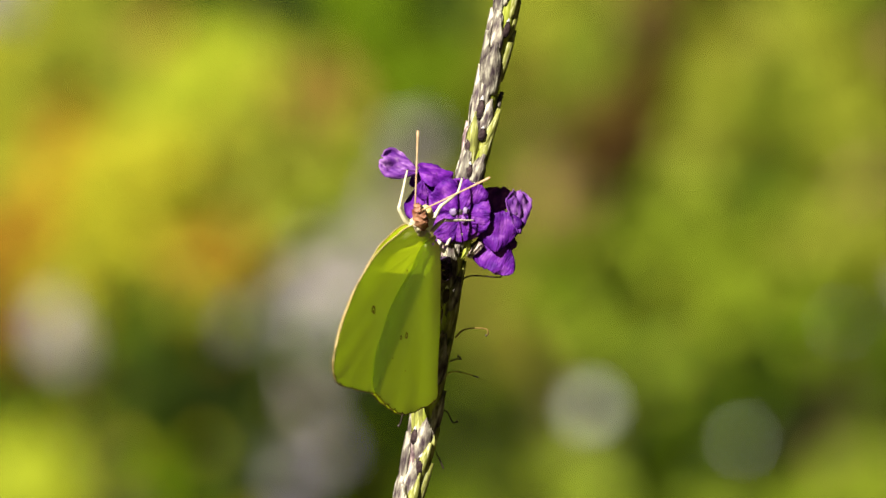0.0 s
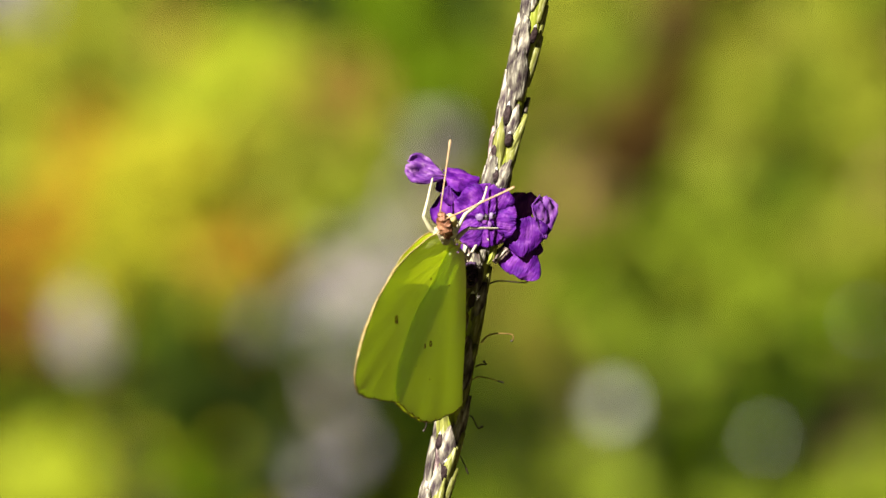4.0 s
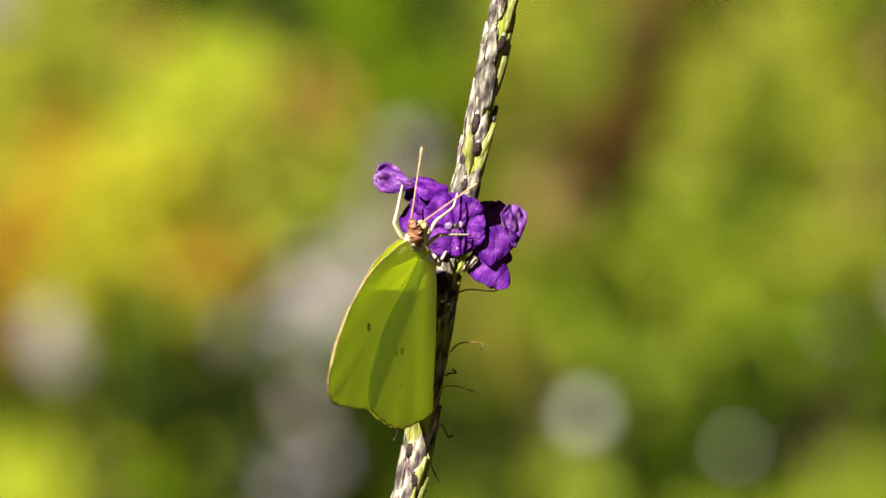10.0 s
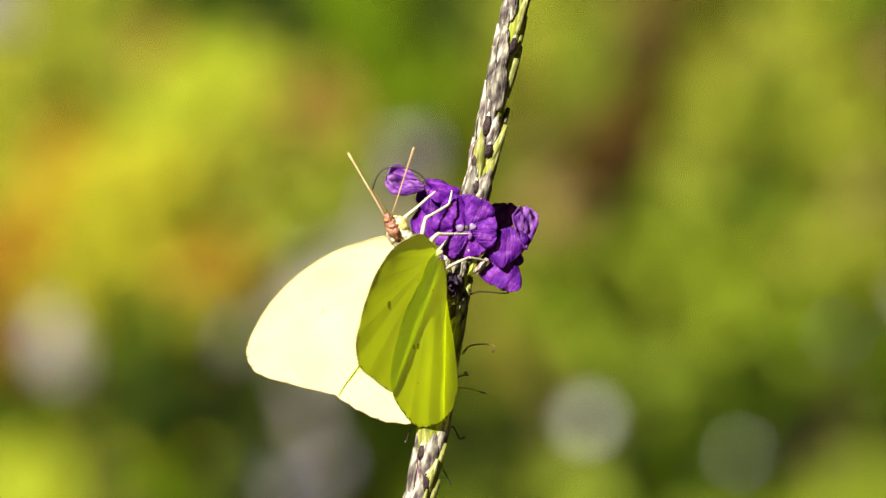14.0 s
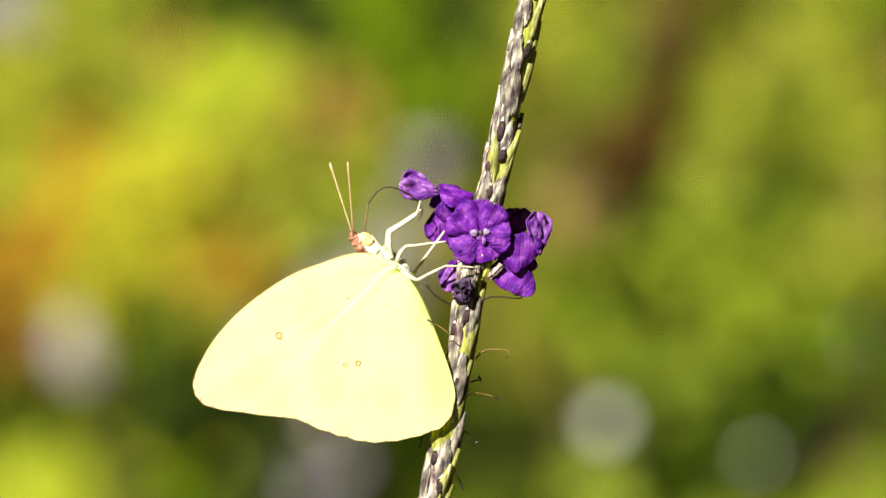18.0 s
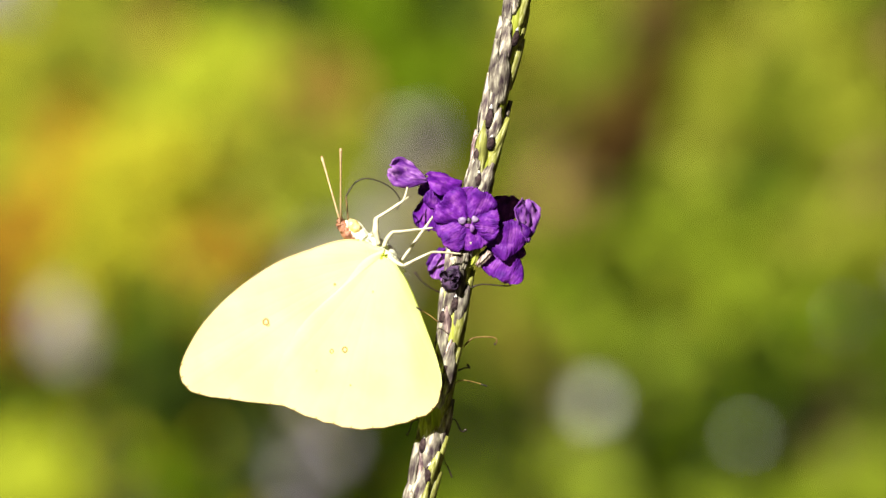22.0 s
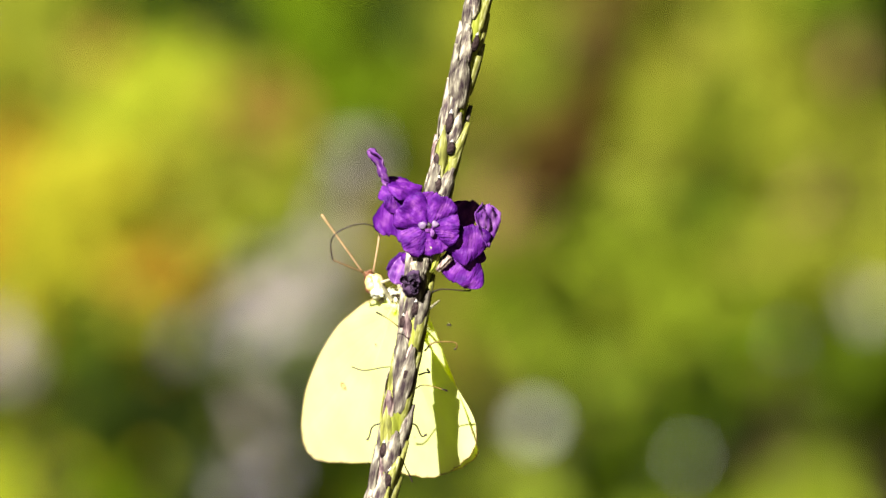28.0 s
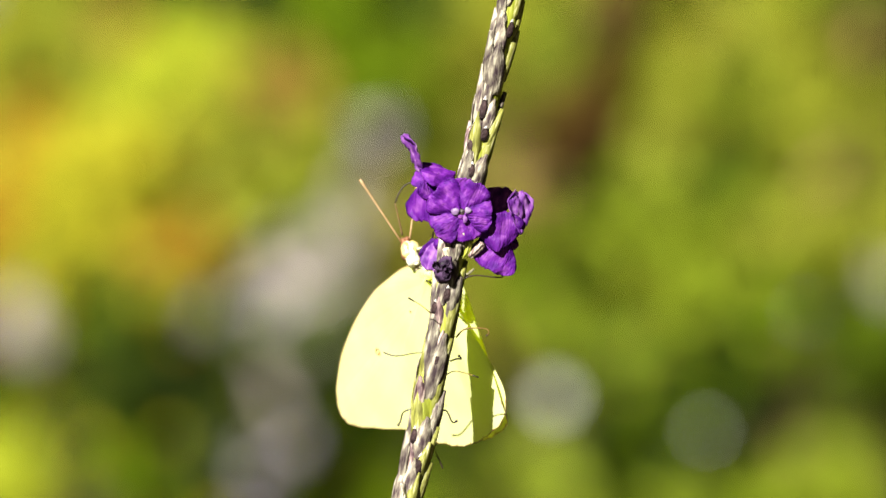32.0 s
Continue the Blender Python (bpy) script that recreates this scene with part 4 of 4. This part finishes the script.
def butterfly():
    root = tagged(new("sulphur_butterfly"), "pale yellow butterfly clinging to the violet flowers", "butterfly")
    wings = {}
    marks = {"fore": [(-210, 128, 4.6), (-206, 133, 2.4)], "hind": [(-93, 180, 2.9), (-70, 177, 3.9), (-88, 62, 1.6), (-20, 75, 1.3), (-60, 240, 1.2), (-120, 215, 1.1)]}
    for side in (1, -1):
        wings["fore", side] = part("forewing", wing_mesh("forewing", FORE, side, 2), root, "pale yellow forewing with a thin brown edge")
        wings["hind", side] = part("hindwing", wing_mesh("hindwing", HIND, side, 4.5), root, "pale yellow rounded hindwing")
        for w in ("fore", "hind"):
            wing = wings[w, side]
            me, n = wing.data, (len(FORE if w == "fore" else HIND) - 1) * 5 + 1
            rim = [v.co.copy() for v in list(me.vertices)[-n:]]
            outer = rim[36:61] if w == "fore" else rim[30:66]
            tube_part("wing_edge", outer, [0.8 * UNIT, 1.0 * UNIT, 0.8 * UNIT], EDGE, wing, "thin brown wing edge", sides=5, per=0)
            if w == "fore":
                tube_part("costal_rim", rim[5:40], [1.2 * UNIT, 0.9 * UNIT, 0.7 * UNIT], COSTA, wing, "pinkish tan front rim", sides=5, per=0)
            for i in range(2, len(outer), 4):
                tube_part("vein_end", [outer[i], outer[i].lerp(b(-4, 12), 0.012)], [1.7 * UNIT, 0.6 * UNIT], EDGE, wing, "brown vein end", sides=5, per=0)
            for u, v, r in marks[w]:
                spot = part("wing_spot", ring_mesh(r), wing, "small brown ring-shaped spot")
                spot.location = Vector((u * UNIT, wing_height(me, u, v) - side * 0.6 * UNIT, -v * UNIT))
    blob("thorax", [b(-38, -20), b(-20, -6), b(2, 14), b(16, 44)], [13 * UNIT, 19 * UNIT, 20 * UNIT, 12 * UNIT], FUR, root, 0.9, seed=1).scale = (1, 0.65, 1)
    hairs(root)
    blob("abdomen", [b(8, 34), b(18, 80), b(26, 128), b(26, 165)], [10 * UNIT, 11 * UNIT, 9 * UNIT, 4 * UNIT], FUR, root, 0.5, seed=2).scale = (1, 0.4, 1)
    neck = b(-30, -12)
    head = blob("head", [p - neck for p in (b(-74, -46), b(-62, -40), b(-48, -28), b(-36, -18))], [6 * UNIT, 12 * UNIT, 14 * UNIT, 13 * UNIT], FUR, root, 1.0, "cream furry head with a brown crown", seed=3)
    head.location = neck
    blob("crown", [p - neck for p in (b(-82, -54), b(-74, -42), b(-63, -28), b(-50, -14))], [5 * UNIT, 11 * UNIT, 13 * UNIT, 8 * UNIT], FACE, head, 2.8, "brown furry crown")
    blob("collar", [p - neck for p in (b(-66, -26, -12), b(-58, -18, -13), b(-46, -9, -11), b(-36, -4, -6))], [6 * UNIT, 12 * UNIT, 13 * UNIT, 8 * UNIT], COLLAR, head, 1.6, "grey-pink collar")
    blob("palp", [p - neck for p in (b(-56, -50), b(-48, -44), b(-38, -32), b(-30, -20))], [3 * UNIT, 5 * UNIT, 5 * UNIT, 5 * UNIT], FUR, head, 1.0, "cream palp")
    for side in (1, -1):
        blob("eye", [p - neck for p in (b(-63, -52, side * 5), b(-58, -45, side * 6.5), b(-50, -35, side * 6.5), b(-43, -27, side * 5))], [4 * UNIT, 10.5 * UNIT, 10.5 * UNIT, 4 * UNIT], EYE, head, 0.0, "large yellow eye")
    parts = {"head": head}
    for side in (1, -1):
        a = part("antenna", mesh_of("antenna", *tube([Vector((0, 0, z * UNIT)) for z in (0, 40, 90, 122, 134, 140)], [1.7 * UNIT, 1.3 * UNIT, 1.4 * UNIT, 1.8 * UNIT, 2.5 * UNIT, 1.9 * UNIT]), ANTENNA), root)
        parts["antenna", side] = a
    # the tongue in two stiff lengths, drawn in the plane of the flower drawing
    parts["tongue"] = tube_part("proboscis", [b(0, 0), b(0, -28), b(0, -58)], [1.9 * UNIT, 1.5 * UNIT], TONGUE_BASE, root, "brown base of the proboscis", sides=6)
    parts["coil"] = tube_part("proboscis", [b(0, 0), b(8, -17), b(19, -30), b(36, -35), b(62, -30), b(84, -18), b(96, 0), b(92, 16)], [1.5 * UNIT, 1.3 * UNIT, 1.0 * UNIT], DARK, root, sides=6)
    legs = {"front_right": [b(-10, -8, 14), b(-13, -55, 20), b(33, -85, 14), b(40, -110, 6)], "middle_right": [b(0, -5, 16), b(15, -30, 22), b(50, -34, 16), b(85, -38, 10)],
            "hind_right": [b(8, 12, 18), b(35, 30, 26), b(85, 5, 18), b(135, 8, 8)], "front_left": [b(-15, -8, -16), b(-18, -55, -24), b(28, -85, -14)],
            "middle_left": [b(8, 12, -18), b(28, 20, -24), b(75, -45, -10)]}
    for key, pts in legs.items():
        at = [p - pts[0] for p in pts]
        bend = (at[1] - at[0]).cross(at[2] - at[1]).cross(at[1] - at[0])
        bow = bend.normalized() * 2.5 * UNIT if bend.length > 1e-14 else Vector()
        ob = tube_part("leg", [at[0], at[0].lerp(at[1], 0.5) - bow, at[1]], [3.8 * UNIT, 4.2 * UNIT, 3.1 * UNIT], LIMB, root, "cream jointed leg", sides=8)
        ob.location = pts[0]
        tube_part("shin", [at[1] - (at[2] - at[1]) * 0.02, at[1].lerp(at[2], 0.5) + bow * 0.6, at[2]], [3.1 * UNIT, 2.6 * UNIT, 2.2 * UNIT], LIMB, ob)
        last = at[3] if len(at) > 3 else at[2] + (at[2] - at[1]) * 0.3
        toe = last + (last - at[2]).normalized() * 5 * UNIT + Vector((0, 0, -3 * UNIT))
        tube_part("foot", [at[2], at[2].lerp(last, 0.5) + bow * 0.3, last], [2.2 * UNIT, 1.8 * UNIT, 1.4 * UNIT], LIMB, ob)
        tube_part("claw", [last, last.lerp(toe, 0.6), toe], [1.4 * UNIT, 0.6 * UNIT], DARK, ob, "dark claw", sides=5)
        parts[key] = (ob, pts[0], pts[-1] - pts[0])
    return root, wings, parts


FLY, WINGS, FLY_PARTS = butterfly()


def gnat():
    """A tiny dark gnat, its head to +x, with two clear wings and six hanging legs."""
    root = tagged(new("gnat"), "tiny dark gnat that flies up past the spike", "gnat")
    blob("body", [Vector((x * UNIT, 0, z * UNIT)) for x, z in ((-4.5, -1.6), (-2, -0.4), (1, 0.4), (3, 0))], [0.6 * UNIT, 1.4 * UNIT, 1.8 * UNIT, 0.9 * UNIT], DARK, root, sides=8)
    blob("head", [Vector((x * UNIT, 0, -0.3 * UNIT)) for x in (2.8, 3.4, 4.2, 4.8)], [0.5 * UNIT, 1.1 * UNIT, 1.0 * UNIT, 0.4 * UNIT], DARK, root, sides=8)
    for side in (1, -1):
        wing = thick_sheet([[Vector(((0.8 - 4.5 * t + w * 1.3 * math.sin(math.pi * min(1, t * 1.1)) ** 0.7) * UNIT, side * (0.6 + 4.5 * t) * UNIT, (1.5 + 2.0 * t) * UNIT)) for w in (-1, 0, 1)] for t in (0, 0.25, 0.5, 0.75, 0.95)], 0.000012)
        part("wing", mesh_of("wing", *wing, LIMB), root, "pale clear wing")
        for x, back in ((1.8, 1.2), (0.6, -0.6), (-0.6, -2.4)):
            tube_part("leg", [Vector((x * UNIT, side * 0.8 * UNIT, -0.8 * UNIT)), Vector(((x + back * 0.4) * UNIT, side * 2.4 * UNIT, -1.8 * UNIT)), Vector(((x + back) * UNIT, side * 2.8 * UNIT, -5.2 * UNIT))], [0.32 * UNIT, 0.22 * UNIT], DARK, root, sides=5, per=3)
    return root


GNAT = gnat()


# ---- what moves ----
ORIGIN = Vector(((835 - 784) * UNIT, 0, ZC - (417 - 441) * UNIT))

# seconds, wing root in the flower drawing (u, v, d), turn of the body (rx, ry, rz), opening of the right and left wings, sweep of the forewings
FLIGHT = [
    (0.0, 771, 456, -105, 4, -1, 66.3, 0, -0.5, 0), (2.0, 771, 456, -105, 4, -1, 67.5, 0, -0.5, 0), (3.5, 769, 461, -105, 4, -2, 65.5, 0, -0.5, 0), (6.0, 769, 458, -105, 5, -2.5, 65, 0, -0.5, 0),
    (9.0, 772, 457, -105, 5, -3, 66.5, 0, -0.5, 0), (11.0, 771, 456, -105, 4, -2, 65.5, 0, -0.5, 0), (12.0, 767, 455, -105, 4, -2, 64.5, 0, 0.5, 0), (13.0, 757, 454, -105, 5, -1, 61.5, 0, 1.5, 0),
    (13.3, 755, 454, -105, 6, -1, 57, 0, 4, 0), (13.4, 771, 458, -105, 13, 0, 50, 28, 28, 5), (13.5, 735, 450, -105, 0, 0, 62, 2, 2, 8),
    (13.6, 756, 428, -105, 0, 16, 65, 31, 27, 11), (13.7, 733, 440, -105, 0, 0, 66, 6, 6, 8), (13.8, 730, 440, -105, -4, 0, 66, 30, 36, 10),
    (13.9, 722, 446, -95, 0, -4, 76, 36, 30, 6), (14.0, 758, 455, -90, 2, 6, 30, 41, 62, -4), (14.1, 687, 460, -70, -12, 3, 51, 30, 24, 10),
    (14.2, 690, 470, -60, -4, 2, 47, 1, 2, 2), (14.3, 693, 473, -50, -3, 2, 40, 0, 2, 2), (14.5, 703, 468, -42, -8, 3.5, 19.5, 0, 3, 0), (16.5, 690, 470, -38, 2, 0, 0, 0, 3, 0),
    (19.0, 690, 470, -38, 2, 0, -1, 0, 3, 0), (23.0, 687, 468, -38, -4, 0, -3, 0, 3, 0), (23.4, 685, 467, -38, -4, 0, -3, 0, 3, 0),
    (23.6, 680, 460, -38, -6, 2, 5, 4, 8, 4), (23.8, 650, 440, -38, -8, 4, 14, 8, 6, 8), (23.9, 611, 415, -38, -11, 6, 27, 16, 4, 17),
    (24.0, 653, 446, -36, -5, 17, 20, 42, 37, 13), (24.1, 636, 443, -30, -1, 19, 30, 25, 4, 19), (24.2, 683, 484, -20, 7, 31, 32, 48, 48, 22),
    (24.3, 649, 507, -10, -6, 7, 2, 28, 27, 18), (24.4, 654, 493, 0, -5, 17, 24, 14, 2, 15), (24.5, 616, 535, -10, 1, 10, 102, 20, 20, -4),
    (24.9, 600, 560, 60, 5, 4, 30, 30, 30, 8), (25.3, 640, 590, 130, 10, 0, -10, 35, 35, 5), (25.7, 720, 570, 150, 15, -4, -40, 10, 10, 0),
    (26.2, 792, 556, 155, 14, -8, -48.5, 0, 22, 1), (26.5, 783, 556, 155, 14, -8, -48.5, 0, 22, 1), (27.3, 792, 556, 155, 14, -8, -48.5, 0, 21, 1), (28.0, 790, 555, 155, 14, -8, -49.5, 0, 18, 1),
    (29.5, 792, 553, 155, 14, -8, -48.5, 0, 22, 1), (30.0, 793, 538, 160, 14, -7, -44, 0, 21, 1), (31.0, 785, 522, 165, 13, -7, -48, 0, 18, 1), (32.0, 795, 523, 165, 13, -7, -51, 0, 18, 1),
]
# seconds, then right, down and away of each antenna as seen from the lens: left antenna, right antenna
FEELERS = [
    (0.0, 5, -140, 10, 115, -55, -40), (6.0, 25, -138, 10, 118, -56, -40), (9.0, 28, -138, 10, 103, -62, -50), (13.0, -1, -140, 10, 82, -90, -50), (14.0, -68, -117, 30, 40, -122, -40),
    (14.5, -25, -126, 45, 28, -118, -50), (16.5, -40, -131, 20, -8, -130, -40), (19.0, -43, -131, 10, -10, -130, -40), (23.0, -30, -110, 75, 4, -132, -40),
    (23.5, -25, -115, 70, 10, -130, -40), (24.0, -20, -95, 90, 30, -130, -30), (24.5, -5, -105, 80, 22, -100, 80), (25.5, -10, -110, 70, -20, -115, 50), (26.5, 24, -130, 30, -80, -110, -20), (32.0, 16, -130, 30, -76, -112, -10),
]
# seconds, foot and elbow of the tongue in the flower drawing, depth, and the turn of its outer length
TONGUE = [
    (0.0, 776, 432, 786, 392, 22, 50), (12.6, 776, 432, 786, 388, 22, 50), (13.1, 745, 420, 722, 346, 26, 2), (13.4, 735, 405, 700, 350, 0, -10), (14.0, 705, 402, 670, 350, -40, -8), (14.5, 622, 420, 585, 378, -35, 0),
    (16.5, 600, 412, 580, 372, -30, 2), (17.0, 626, 414, 618, 356, -30, 6), (18.0, 630, 416, 638, 366, -30, 8), (19.0, 632, 418, 652, 374, -30, 8), (21.8, 632, 418, 652, 374, -30, 8), (22.4, 605, 412, 553, 376, -30, 0), (23.4, 600, 412, 553, 372, -30, 0),
    (23.9, 605, 365, 568, 330, -30, 0), (24.1, 628, 378, 590, 345, -20, -10), (24.5, 640, 478, 575, 430, -20, -20), (25.5, 660, 520, 640, 480, 90, -20), (26.3, 710, 512, 660, 497, 90, -36), (27.2, 710, 512, 660, 497, 90, -36),
    (28.5, 720, 491, 669, 467, 90, -36), (29.6, 718, 501, 676, 456, 90, -30), (30.0, 709, 483, 663, 457, 90, -24), (30.5, 711, 489, 663, 456, 90, -24),
    (31.0, 718, 467, 680, 414, 90, -6), (31.5, 728, 466, 702, 410, 90, -4), (32.0, 732, 463, 718, 403, 90, -4),
]

# the gnat's flight: seconds, right and down in the lens's drawing
GNAT_FLIGHT = [(26.5, 820, 930), (26.6, 855, 880), (26.7, 899, 845), (26.8, 965, 820), (26.9, 974, 801), (27.0, 940, 773), (27.1, 917, 762), (27.2, 875, 716), (27.4, 827, 630),
               (27.6, 845, 654), (27.8, 855, 626), (28.0, 795, 575), (28.1, 786, 567), (28.2, 817, 541)]


def sway_at(t):
    cols = list(zip(*SWAY))
    return [float(np.interp(t, cols[0], c)) for c in cols[1:]]


def mixed(rows, t):
    cols = list(zip(*rows))
    return [float(np.interp(t, cols[0], c)) for c in cols[1:]]


def spike_pose(t):
    a, c, s, d, lean = sway_at(t)
    return Matrix.Translation(ORIGIN + Vector(((s - a) * UNIT, 0, -(d - c) * UNIT))) @ Matrix.Rotation(radians(lean), 4, "Y")


def fly_in_spike(t):
    u, v, d, rx, ry, rz = mixed(FLIGHT, t)[:6]
    return Matrix.Translation(g(u, v, d)) @ pose(0, 0, 0, rx, ry, rz)


def head_pose(t):
    """The head nods towards the belly while the butterfly hangs behind the spike."""
    nod = float(np.interp(t, (24.5, 26.2), (0, 20)))
    lean = float(np.interp(t, (13.3, 14.3, 24.5, 26.2), (22, 0, 0, 20)))
    yaw = float(np.interp(t, (24.5, 26.2), (0, -25)))
    return Matrix.Translation(b(-30, -12, lean)) @ Matrix.Rotation(radians(yaw), 4, "Z") @ Matrix.Rotation(radians(nod), 4, "Y")


def gnat_rows():
    """It sits low on the stem, flies up past the butterfly and settles behind the flowers."""
    perch = along(1015)[0] + Vector((20 * UNIT, -6 * UNIT, 0))
    rows = [(row[0], spike_pose(row[0]) @ Matrix.Translation(perch)) for row in SWAY if row[0] < 26.2]
    for t, x, y in GNAT_FLIGHT:
        a, c = sway_at(t)[:2]
        rows.append((t, Matrix.Translation(ORIGIN + g(x - a, y - c, -30)) @ Matrix.Rotation(radians(12), 4, "Y")))
    home = g(906, 404, 82)
    return rows + [(row[0], spike_pose(row[0]) @ Matrix.Translation(home)) for row in SWAY if row[0] >= 28.5]


def motions():
    walk(SPIKE, [(row[0], spike_pose(row[0])) for row in SWAY])
    walk(GNAT, gnat_rows())
    flight = sorted({row[0] for row in FLIGHT})
    times = sorted({row[0] for row in SWAY} | set(flight))
    walk(FLY, [(t, spike_pose(t) @ fly_in_spike(t)) for t in times])
    hinge = Vector((0.15, 0, -0.989))
    for (w, side), ob in WINGS.items():
        rows = []
        for f in FLIGHT:
            pivot = Matrix.Translation(b(24, 18))
            m = pivot @ Matrix.Rotation(radians(-side * (f[7] if side > 0 else f[8])), 4, hinge) @ pivot.inverted()
            if w == "fore":
                lag = {13.4: -3, 13.6: 2, 14.0: 7, 24.0: 3, 24.1: 8, 24.2: 10, 24.5: 14}.get(f[0], 0) if side > 0 else 0
                m = m @ Matrix.Rotation(radians(f[9] + lag), 4, "Y")
            rows.append((f[0], m))
        walk(ob, rows)
    walk(FLY_PARTS["head"], [(t, head_pose(t)) for t in (0, 13.3, 13.8, 14.3, 24.5, 25.4, 26.2, 32)])
    # antennae, tongue and legs follow their own aims while the body turns
    for side, first in ((-1, 0), (1, 3)):
        rows = []
        for t in times:
            x, y, z = mixed(FEELERS, t)[first:first + 3]
            way = fly_in_spike(t).to_3x3().inverted() @ Vector((x, z, -y))
            rows.append((t, Matrix.Translation(head_pose(t) @ (b(-78, -44, side * 6) - b(-30, -12))) @ way.to_track_quat("Z", "Y").to_matrix().to_4x4()))
        walk(FLY_PARTS["antenna", side], rows)
    first, second = [], []
    for t in sorted(set(times) | {row[0] for row in TONGUE}):
        u0, v0, u1, v1, d, turn = mixed(TONGUE, t)
        home = fly_in_spike(t).inverted()
        a, e = home @ g(u0, v0, d), home @ g(u1, v1, d)
        first.append((t, Matrix.Translation(e) @ (e - a).to_track_quat("Z", "Y").to_matrix().to_4x4() @ Matrix.Translation((0, 0, -58 * UNIT))))
        second.append((t, home @ Matrix.Translation(g(u1, v1, d)) @ Matrix.Rotation(radians(turn), 4, "Y")))
    walk(FLY_PARTS["tongue"], first)
    walk(FLY_PARTS["coil"], second)
    # legs: the aim of each at the flowers, at first and once behind the spike; in between they keep their drawn shape
    aims = {"front_left": ((-8, -62, -5), (4, -46, -80)), "front_right": ((34, -52, 20), (8, -54, -78)), "middle_right": ((45, -12, 30), (50, -14, 50)),
            "hind_right": (None, (38, 14, 80)), "middle_left": (None, (38, -4, 80))}
    for key, (early, late) in aims.items():
        ob, hip, rest = FLY_PARTS[key]
        rows = []
        for t in flight:
            k = float(np.interp(t, (13.3, 14.3, 24.5, 26.2), (1 if early else 0, 0, 0, 1)))
            x, y, z = early if early and t < 20 else late
            way = fly_in_spike(t).to_3x3().inverted() @ Vector((x, z, -y))
            q = Matrix.Rotation(0, 3, "X").to_quaternion().slerp(rest.rotation_difference(way), k)
            rows.append((t, Matrix.Translation(hip) @ q.to_matrix().to_4x4()))
        walk(ob, rows)
    # the loose petal springs up when the foot lets go
    home = LOOSE_PETAL.parent.matrix_basis.inverted()
    rows = []
    for t, way, turned in ((0, dr(-64, -24, -8), (-0.3, -0.9, 0.5)), (13.0, dr(-64, -22, -8), (-0.3, -0.9, 0.5)), (23.9, dr(-62, -22, -8), (-0.3, -0.9, 0.5)),
                           (24.1, dr(-36, -70, 4), (-0.95, -0.1, 0.3)), (32, dr(-34, -70, 4), (-0.95, -0.1, 0.3))):
        rows.append((t, home @ petal_pose(g(762, 346, -14), way, turned, 0.92)))
    walk(LOOSE_PETAL, rows)


motions()
